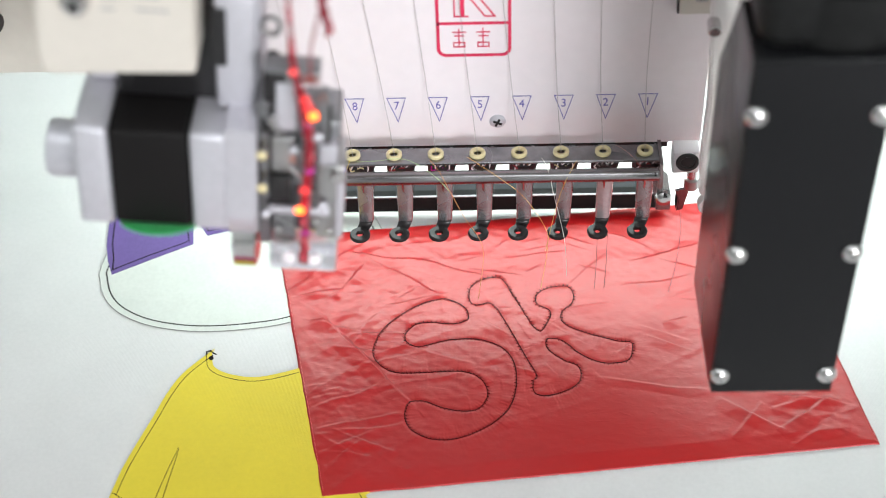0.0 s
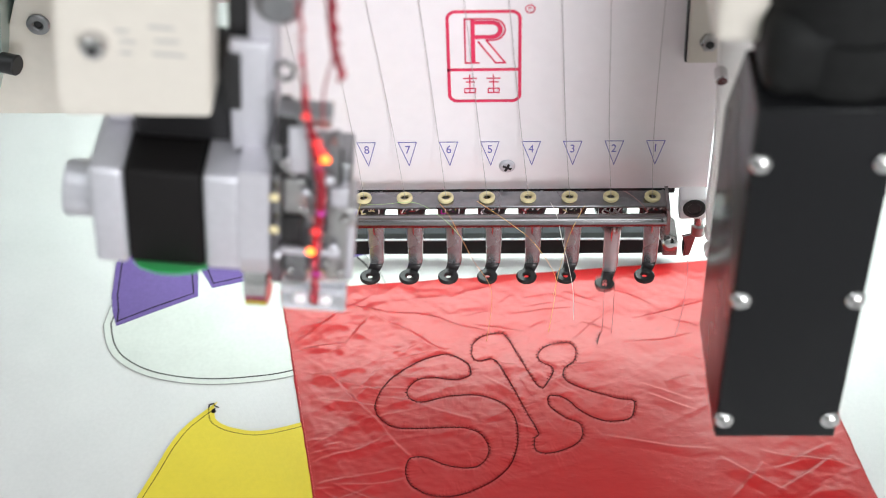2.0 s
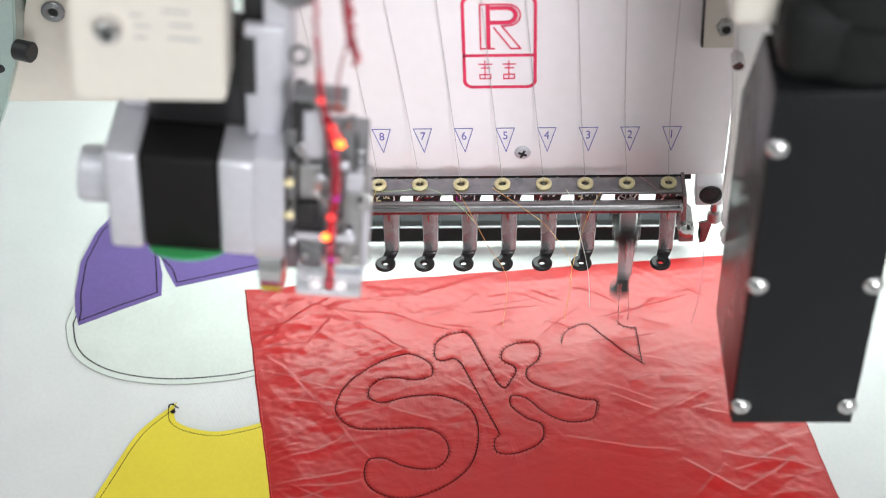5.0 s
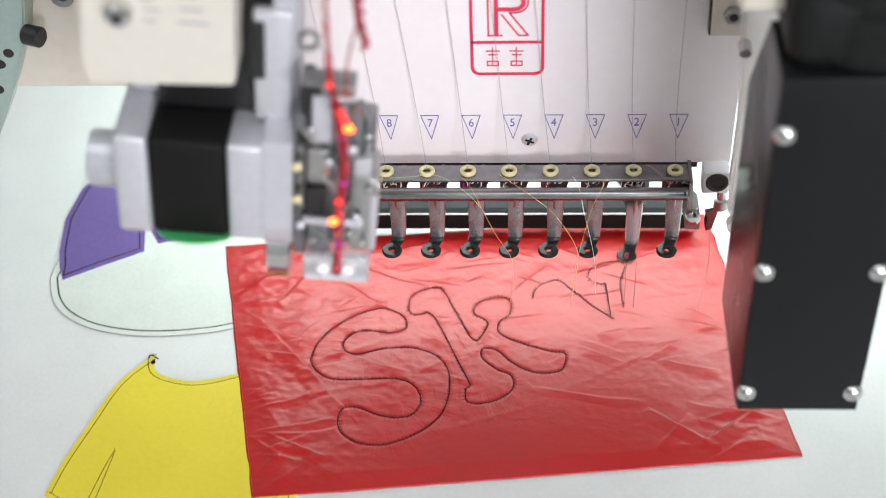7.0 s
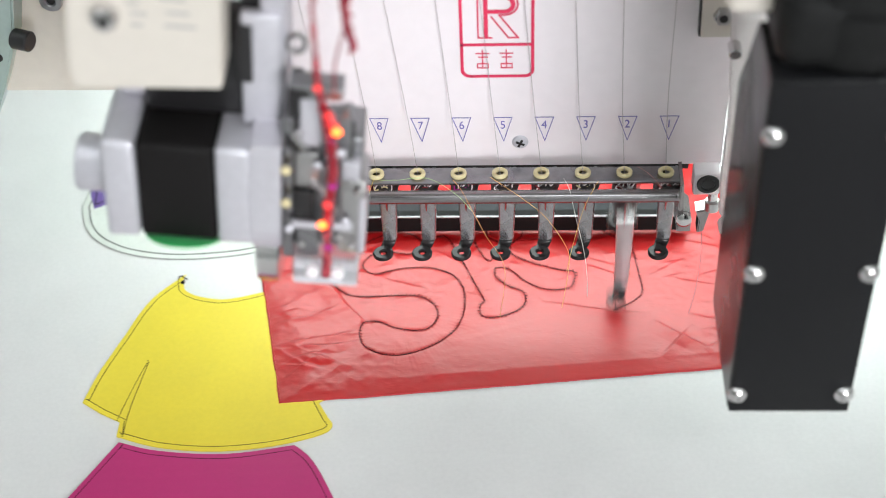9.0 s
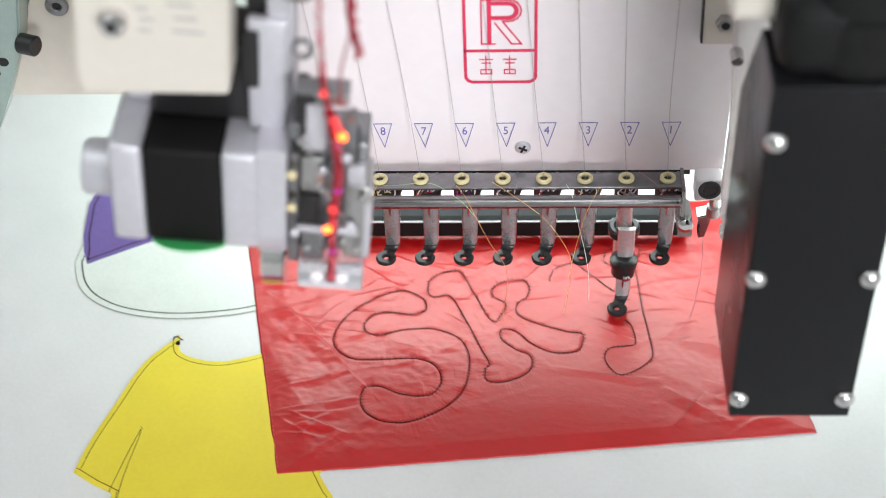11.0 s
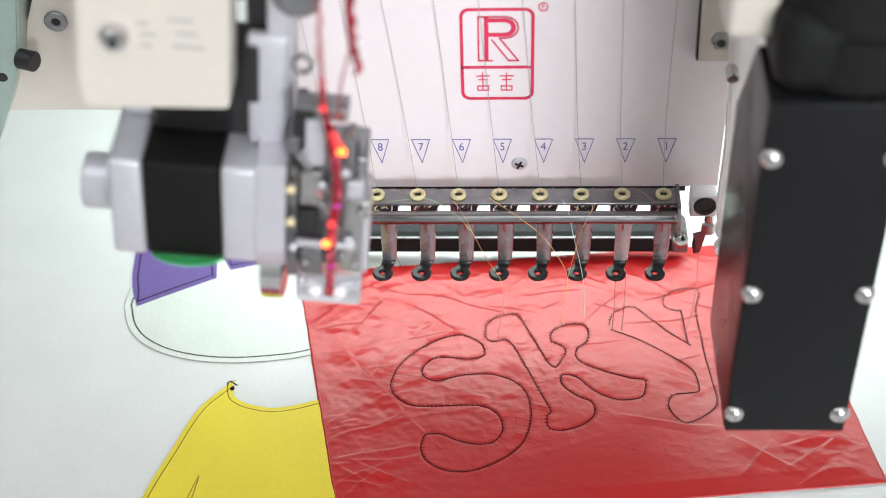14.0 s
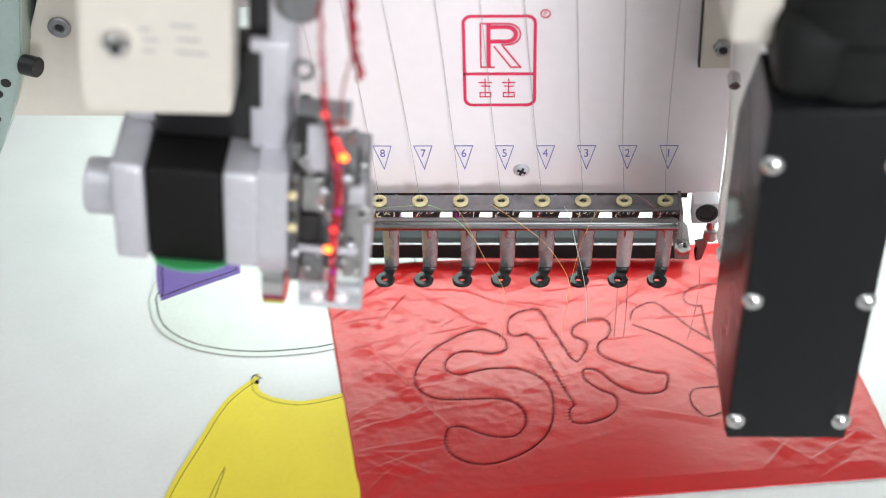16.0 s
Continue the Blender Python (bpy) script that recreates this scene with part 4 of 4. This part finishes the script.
# ---- the sequin device ----
def sequin_device():
    lean, px, pz = radians(6), -0.155, 0.190

    def own(x, z):
        """A place (x, z) of the room in the leaning device's own space."""
        dx, dz = x - px, z - pz
        return px + dx * math.cos(lean) - dz * math.sin(lean), pz + dx * math.sin(lean) + dz * math.cos(lean)

    dv = thing("sequin_device", "raised sequin feeder with stepper motor and red sequin strip", "sequin feeder")
    dv.matrix_basis = pose(px, 0, pz, 0, 6, 0) @ pose(-px, 0, -pz)
    plate = [own(*p) for p in ((-0.1856, 0.2450), (-0.1856, 0.2385), (-0.1835, 0.2357), (-0.1395, 0.2344), (-0.1383, 0.2356), (-0.1336, 0.2748), (-0.127, 0.33), (-0.172, 0.33))]
    part("mount_plate", plate_xz(plate, -0.130, -0.112, 0.001), CREAM_PAINT, dv, "cream painted mounting plate")
    x, z = own(-0.1700, 0.2640)
    sc = part("plate_screw", turn([(0.0044, 0), (0.0044, 0.003), (0.0034, 0.0045), (0.0012, 0.005)], (x, -0.1300, z), (0, -1, 0)), CHROME, dv)
    # recess shown by a black disc on the screw head
    part("socket", turn([(0.0018, 0), (0.0016, 0.0003)], (x, -0.1350, z), (0, -1, 0), 6), BLACK_STEEL, sc)
    for x, z, w in ((-0.1610, 0.2680, 0.003), (-0.1600, 0.2640, 0.004), (-0.1610, 0.2600, 0.003), (-0.1490, 0.2690, 0.007), (-0.1480, 0.2640, 0.006), (-0.1480, 0.2590, 0.009)):
        x, z = own(x, z)
        bm = bars([(x - w / 2, z, x + w / 2, z)], 0.0009, 0.0001)
        bmesh.ops.translate(bm, verts=bm.verts, vec=(0, -0.1301, 0))
        part("printed_bar", bm, PRINT_GREY, dv, smooth=False)
    # stepper motor
    y0, y1, z0, z1 = -0.1300, -0.0890, 0.1690, 0.2110
    mo = part("stepper_motor", box(-0.1730, -0.1470, y0 + 0.0005, y1 - 0.0005, z0 + 0.0005, z1 - 0.0005, 0.002), MOTOR_BLACK, dv, "black laminated stepper motor")
    part("end_cap", box(-0.1845, -0.1731, y0, y1, z0, z1, 0.002), ALUMINIUM, mo)
    part("end_cap", box(-0.1469, -0.1345, y0, y1, z0, z1, 0.002), ALUMINIUM, mo)
    part("knob", turn([(0.0088, 0), (0.0100, 0.001), (0.0100, 0.0112), (0.0092, 0.0125)], (-0.1845, -0.1095, 0.1843), (-1, 0, 0), 32), ALUMINIUM, mo)
    part("round_label", turn([(0.0140, 0), (0.0140, 0.0004)], (-0.1590, -0.1225, 0.1668), (0, -0.35, -1), 40), GREEN_LABEL, mo, "green round label")
    part("cable_socket", box(-0.1820, -0.1680, -0.1060, -0.0880, 0.2112, 0.2220, 0.002), ALUMINIUM, mo)
    part("motor_bracket", box(-0.1720, -0.1250, -0.1120, -0.0880, 0.2112, 0.2420, 0.002), BLACK_STEEL, dv)
    # side plates
    bm = bmesh.new()
    out = [(-0.1300, 0.2140), (-0.1300, 0.176)] + arc(-0.1130, 0.176, 0.0170, 180, 360, 14) + [(-0.0960, 0.214)]
    bm = slab(out, -0.0050, 0.0050, bevel=0.0008)
    bmesh.ops.transform(bm, matrix=Matrix(((0, 0, 1, -0.1302), (1, 0, 0, 0), (0, 1, 0, 0), (0, 0, 0, 1))), verts=bm.verts)
    part("side_plate", bm, ALUMINIUM, dv, "rounded aluminium side plate")
    part("roller", turn([(0.0130, 0), (0.0152, 0.0008), (0.0152, 0.0080), (0.0130, 0.0088)], (-0.1346, -0.1130, 0.1575), (1, 0, 0), 40), CHROME, dv, "polished steel roller")
    part("bracket_face", box(-0.1390, -0.1262, -0.1165, -0.1122, 0.2118, 0.2560, 0.0012), ALUMINIUM, dv)
    # solid black block standing for the slot's shaded depth
    part("bracket_slot", box(-0.1405, -0.1352, -0.1180, -0.1130, 0.2300, 0.2520, 0.0008), BLACK_STEEL, dv)
    part("upper_plate", box(-0.1330, -0.1245, -0.114, -0.094, 0.214, 0.320, 0.001), ALUMINIUM, dv)
    # this slot's inner dark is a black block too
    part("dark_slot", box(-0.1400, -0.1331, -0.110, -0.092, 0.232, 0.270, 0.001), BLACK_STEEL, dv)
    part("tension_ring", ring((-0.1215, -0.112, 0.2440), (0, -1, 0.2), 0.0036, 0.0022, 0.003), STEEL, dv)
    part("tension_knob", turn([(0.006, 0), (0.0075, 0.001), (0.0075, 0.008), (0.005, 0.010)], (-0.1230, -0.112, 0.2740), (0, -1, 0), 28), GREY_STEEL, dv)
    # the feed mechanism: a back plate with guides, levers, a dark slider and screws
    rnd = random.Random(4)
    mech = part("feed_block", box(-0.1212, -0.0985, -0.1220, -0.1040, 0.1640, 0.2135, 0.0012), GREY_STEEL, dv)
    plates = [("top_bar", -0.1226, -0.1052, -0.1290, -0.1200, 0.2338, 0.2385, GREY_STEEL), ("bar_end", -0.1226, -0.1160, -0.1296, -0.1270, 0.2342, 0.2380, BLACK_STEEL),
              ("spring_box", -0.1228, -0.1192, -0.1260, -0.1120, 0.2236, 0.2337, BLACK_STEEL), ("guide_plate", -0.1190, -0.1126, -0.1270, -0.1200, 0.2130, 0.2325, ALUMINIUM),
              ("side_guide", -0.1072, -0.1014, -0.1265, -0.1200, 0.2080, 0.2262, GREY_STEEL), ("side_edge", -0.1022, -0.1012, -0.1275, -0.1264, 0.2090, 0.2250, BLACK_STEEL),
              ("face_plate", -0.1205, -0.1130, -0.1262, -0.1221, 0.1938, 0.2090, STEEL), ("slider", -0.1209, -0.1142, -0.1280, -0.1221, 0.1825, 0.1932, BLACK_STEEL),
              ("lower_cheek", -0.1200, -0.1124, -0.1275, -0.1221, 0.1640, 0.1762, RAIL_STEEL), ("cross_bar", -0.1215, -0.1010, -0.1285, -0.1262, 0.1772, 0.1800, ALUMINIUM),
              ("outer_cheek", -0.1058, -0.0969, -0.1262, -0.1100, 0.1650, 0.1980, STEEL), ("outer_rim", -0.0990, -0.0965, -0.1270, -0.1090, 0.1660, 0.1960, ALUMINIUM),
              ("upper_cheek", -0.1050, -0.0990, -0.1268, -0.1221, 0.1990, 0.2070, ALUMINIUM), ("ratchet", -0.1128, -0.1098, -0.1288, -0.1221, 0.1990, 0.2060, GREY_STEEL),
              # dark_gap is a black block in place of an open, shaded gap
              ("column", -0.1252, -0.1212, -0.1250, -0.1100, 0.1600, 0.2220, RAIL_STEEL), ("dark_gap", -0.1240, -0.1200, -0.1256, -0.1240, 0.2100, 0.2160, BLACK_STEEL),
              ("pawl", -0.1100, -0.1060, -0.1285, -0.1250, 0.1840, 0.1880, DARK_CHROME), ("hook", -0.0995, -0.0965, -0.1285, -0.1250, 0.1925, 0.1965, STEEL)]
    for name, x0, x1, y0, y1, z0, z1, m in plates:
        part(name, box(x0, x1, y0, y1, z0, z1, 0.0005), m, mech)
    for x, z, r, m in ((-0.1235, 0.2029, 0.0017, CERAMIC), (-0.1235, 0.1884, 0.0017, CERAMIC), (-0.1225, 0.1766, 0.0016, ALUMINIUM), (-0.1055, 0.2119, 0.0018, ALUMINIUM),
                       (-0.1132, 0.2061, 0.0015, ALUMINIUM), (-0.1035, 0.1817, 0.0016, ALUMINIUM), (-0.0999, 0.1947, 0.0013, CHROME), (-0.1056, 0.1745, 0.0012, CHROME),
                       (-0.1167, 0.2358, 0.0016, BLACK_STEEL), (-0.1195, 0.2190, 0.0014, CHROME), (-0.1180, 0.1700, 0.0013, STEEL), (-0.1010, 0.1700, 0.0013, CHROME)):
        part("feed_screw", turn([(r, 0), (r, 0.0010), (r * 0.5, 0.0016)], (x, -0.1278, z), (0, -1, 0), 16), m, mech)
    part("feed_lever", rod(0.0009, (-0.1150, -0.1300, 0.2020), (-0.1095, -0.1310, 0.1960)), CHROME, mech)
    part("feed_lever", rod(0.0008, (-0.1212, -0.1300, 0.2200), (-0.1165, -0.1300, 0.2140)), CHROME, mech)
    part("guide_pin", box(-0.1046, -0.1022, -0.1330, -0.1290, 0.2300, 0.2345, 0.0006), RAIL_STEEL, mech)
    part("clear_foot", box(-0.1211, -0.0982, -0.1300, -0.1150, 0.1521, 0.1632, 0.001), ACRYLIC, dv, "clear acrylic foot block")
    for x in (-0.1142, -0.1056):
        part("foot_screw", turn([(0.0024, 0), (0.0024, 0.0015), (0.0012, 0.0022)], (x, -0.1302, 0.1593), (0, -1, 0), 16), PANEL_WHITE, dv)
    # sequin strip
    line = [(-0.1180, -0.1330, 0.330), (-0.1144, -0.1335, 0.2654), (-0.1126, -0.1335, 0.2430), (-0.1099, -0.1335, 0.2298), (-0.1076, -0.1335, 0.2110), (-0.1085, -0.1335, 0.1935), (-0.1091, -0.1335, 0.1610)]
    strip = part("sequin_strip", strand(line, 0.0003, 10), SEQUIN_RED, dv, "strip of red sequins")
    path = smooth_path(line, False, 22)
    disc = mesh_of(turn([(0.0007, 0), (0.0010, 0.0002), (0.0007, 0.0004)], (0, 0, 0), (0, -1, 0), 10), SEQUIN_RED)
    big = mesh_of(turn([(0.0012, 0), (0.0015, 0.0002), (0.0011, 0.0005)], (0, 0, 0), (0, -1, 0), 12), SEQUIN_RED)
    violet = mesh_of(turn([(0.0013, 0), (0.0016, 0.0002), (0.0013, 0.0005)], (0, 0, 0), (0, -1, 0), 12), SEQUIN_MAGENTA)
    for i, p in enumerate(path):
        me = disc if p[2] > 0.236 else (violet if i % 23 == 7 else big)
        ob = new("sequin", me)
        ob.parent = strip
        ob.matrix_basis = pose(p[0] + rnd.uniform(-0.0004, 0.0004), p[1] - 0.0004, p[2], rnd.uniform(-50, 30), rnd.uniform(-40, 40), 0)
    # orange and red spots along the strip, given a glow of their own
    for x, z, r, m in ((-0.1064, 0.2286, 0.0017, GLOW_ORANGE), (-0.1090, 0.2348, 0.0016, GLOW_RED), (-0.1078, 0.2315, 0.0017, GLOW_RED), (-0.1089, 0.1972, 0.0016, GLOW_RED),
                       (-0.1104, 0.1881, 0.0017, GLOW_ORANGE), (-0.1128, 0.2454, 0.0013, GLOW_RED)):
        part("glow_spot", turn([(r * 0.8, 0), (r, 0.0006), (r * 0.6, 0.0014)], (x, -0.1370, z), (0, -1, 0), 14), m, dv, "small glowing orange-red spot")
    # spare strip that hangs beside it
    tail = part("strip_tail", strand([(-0.1085, -0.1310, 0.330), (-0.1068, -0.1310, 0.285), (-0.1048, -0.1310, 0.2660), (-0.1022, -0.1310, 0.2569)], 0.0012, 8, 8), SEQUIN_RED, dv, "hanging tail of red sequins")
    for i in range(30):
        t = i / 29
        ob = new("sequin", disc)
        ob.parent = tail
        ob.matrix_basis = pose(-0.1075 + 0.0050 * t ** 1.4 + rnd.uniform(-0.0012, 0.0012), -0.1328, 0.300 - 0.043 * t, rnd.uniform(-50, 40), rnd.uniform(-50, 50), 0)
    part("hanging_string", strand([(-0.1048, -0.1318, 0.2670), (-0.1063, -0.1318, 0.2600), (-0.1080, -0.1318, 0.2488), (-0.1076, -0.1318, 0.2360)], 0.0004), SEQUIN_RED, dv)
    part("rear_bracket", box(-0.1750, -0.1200, -0.0940, 0.0110, 0.285, 0.325, 0.003), CREAM_PAINT, dv)


sequin_device()


# ---- behind and beside the device ----
def side_frame():
    arm = part("frame_beam", plate_xz([(-0.2830, 0.1010), (-0.2805, 0.0995), (-0.1850, 0.0990), (-0.1850, 0.32), (-0.2500, 0.32), (-0.2560, 0.165), (-0.2680, 0.135)], 0.045, 0.085, 0.001), CREAM_PAINT)
    tagged(arm, "cream painted beam of the machine frame", "beam")
    sc = part("beam_screw", ring((-0.2490, 0.0448, 0.1500), (0, -1, 0), 0.0052, 0.0020, 0.0020), GREY_STEEL, arm)
    part("screw_core", turn([(0.0022, 0), (0.0018, 0.0008)], (-0.2490, 0.0446, 0.1500), (0, -1, 0), 12), BLACK_STEEL, sc)
    br = part("green_bracket", plate_xz([(-0.330, 0.060), (-0.2950, 0.0720), (-0.2855, 0.0900), (-0.2753, 0.1114), (-0.2650, 0.1370), (-0.2580, 0.172), (-0.2560, 0.24), (-0.330, 0.24)], 0.030, 0.098, 0.001), GREEN_STEEL)
    tagged(br, "pale green plated steel bracket with holes and a black bolt", "bracket")
    for x, z in ((-0.2790, 0.1240), (-0.2830, 0.1100), (-0.2740, 0.1300)):
        # no real openings: black discs give the holes' inner shade
        part("hole", turn([(0.0024, 0), (0.0022, 0.0003)], (x, 0.0299, z), (0, -1, 0), 18), BLACK_STEEL, br)
    part("bolt", turn([(0.0040, 0), (0.0046, 0.0006), (0.0046, 0.0080), (0.0040, 0.0086)], (-0.2640, 0.0290, 0.1410), (1, -0.35, 0), 24), BLACK_STEEL, br)
    # grey strand laid on the face for the groove's darker line
    part("groove", strand([(-0.2725, 0.0296, 0.20), (-0.2725, 0.0296, 0.160), (-0.2740, 0.0296, 0.150), (-0.279, 0.0296, 0.146)], 0.0007), GREY_STEEL, br)


side_frame()


# ---- motion ----
# needle 2: seconds, foot's drop and bar's drop (0 up, 1 down), and how fast it moves then
BEAT = [(0, 0, 0, 0), (0.1, 0, 0, 0), (0.2, 0.92, 0.55, 0.1), (0.3, 1, 1, 0), (0.4, 1, 1, 0), (0.5, 0.9, 0.55, -0.15), (0.6, 0, 0, 0), (0.7, 0, 0, 0),
        (0.8, 1, 1, 0), (0.9, 1, 0.75, 0), (1, 0, 0, 0), (1.1, 1, 0.8, 0), (1.2, 0.1, 0.1, 0), (1.3, 0.65, 0.4, 0.35), (1.4, 0.25, 0.2, 0.2),
        (1.5, 0.90, 0.50, 0.12), (1.6, 0, 0, 0), (1.8, 0.95, 0.6, 0.15), (2, 0.15, 0.1, 0.1), (2.1, 1, 0.9, 0), (2.3, 1, 1, 0),
        (2.5, 0.90, 0.50, 0.12), (2.7, 0.1, 0.1, 0.1), (2.9, 0.93, 0.12, 0.30), (3, 0.93, 0.12, 0.30), (3.1, 1, 0.7, 0.1), (3.3, 0.05, 0.05, 0.05),
        (3.5, 1, 0.72, 0.08), (3.6, 0.4, 0.3, -0.4), (3.7, 0.93, 0.12, 0.30), (3.9, 0, 0, 0), (4.1, 1, 1, 0), (4.3, 0, 0, 0), (4.5, 1, 1, 0), (4.7, 0, 0, 0),
        (4.9, 1, 1, 0), (5.1, 0, 0, 0), (5.3, 1, 1, 0), (5.5, 0, 0, 0), (5.7, 1, 1, 0), (5.8, 0.1, 0.1, 0.1), (5.9, 0.93, 0.12, 0.30), (6, 0.93, 0.12, 0.30),
        (6.2, 1, 0.85, 0), (6.4, 0, 0, 0), (6.5, 0.05, 0.05, 0.05), (6.7, 0.95, 0.6, 0.2), (6.9, 1, 0.7, 0.1), (7, 0.1, 0.1, 0.15), (7.2, 1, 1, 0),
        (7.4, 0.93, 0.12, 0.30), (7.5, 0.93, 0.12, 0.30), (7.8, 1, 0.95, 0), (8, 0.1, 0.1, 0.1), (8.2, 0.95, 0.6, 0.2), (8.5, 1, 0.5, 0.06),
        (8.7, 0, 0, 0), (9, 0.93, 0.12, 0.30), (9.2, 0.3, 0.2, 0.2), (9.4, 1, 1, 0), (9.6, 0, 0, 0), (9.8, 1, 1, 0), (10, 0, 0, 0), (10.2, 1, 1, 0),
        (10.4, 0, 0, 0), (10.6, 1, 1, 0), (10.8, 0, 0, 0), (11, 1, 1, 0), (11.2, 0, 0, 0), (11.4, 0.3, 0.2, 0.25), (11.5, 0.2, 0.15, 0.2),
        (11.7, 1, 0.95, 0), (12, 0.93, 0.12, 0.30), (12.2, 0.95, 0.6, 0.15), (12.5, 0.90, 0.50, 0.12), (12.8, 0.4, 0.3, 0.3), (13, 1, 1, 0),
        (13.2, 0.15, 0.1, 0), (13.4, 1, 0.6, 0), (13.5, 1, 1, 0), (13.6, 1, 0.85, 0), (13.8, 0.9, 0.3, 0), (14, 0, 0, 0), (15.5, 0, 0, 0), (16, 0, 0, 0)]


def motions():
    rows = [(0.0, pose(0, 0, 0)), (0.5, pose(0.0002, -0.0007, 0)), (1.0, pose(-0.0001, -0.0001, 0)), (1.5, pose(0.0005, -0.0012, 0))]
    rows += [(t, pose(-x, -y, 0)) for t, x, y in SEAM[1:]]
    rows += [(12.5, pose(-0.0006, 0.0016, 0)), (13.0, pose(-0.0006, 0.0018, 0)), (13.5, pose(-0.0015, 0.0020, 0)), (15.5, pose(-0.0014, 0.0019, 0)), (15.7, pose(-0.0006, 0.0026, 0)), (16.0, pose(0.0082, 0.0099, 0))]
    walk(cloth, [(t, pose(0, 0, -0.0012) @ m) for t, m in rows])
    for run, t0, t1 in RUNS:
        tm = t1 - 0.3 * (t1 - t0)
        walk(run, [(0, pose(0, 0, -0.006)), (tm - 0.1, pose(0, 0, -0.006)), (tm, pose(0, 0, 0)), (16.0, pose(0, 0, 0))])
    _, foot, stem, bar, collar = UNITS[2]
    keys = []
    for t, f, b, v in BEAT:
        step = 1 / 30
        if v and 0.05 < t < 15.9:
            keys.append((t - step, min(1, max(0, f - 1.7 * v)), min(1, max(0, b - v))))
        keys.append((t, f, b))
        if v and 0.05 < t < 15.9:
            keys.append((t + step, min(1.06, f + v), min(1, b + v)))
    walk(foot, [(t, pose(0, 0, -0.0340 * f)) for t, f, b in keys])
    walk(stem, [(t, pose(0, 0, -0.0340 * f)) for t, f, b in keys])
    walk(bar, [(t, pose(0, 0, -0.008 - 0.0470 * b)) for t, f, b in keys])
    walk(collar, [(t, pose(0, 0, -0.0300 * f)) for t, f, b in keys])


motions()
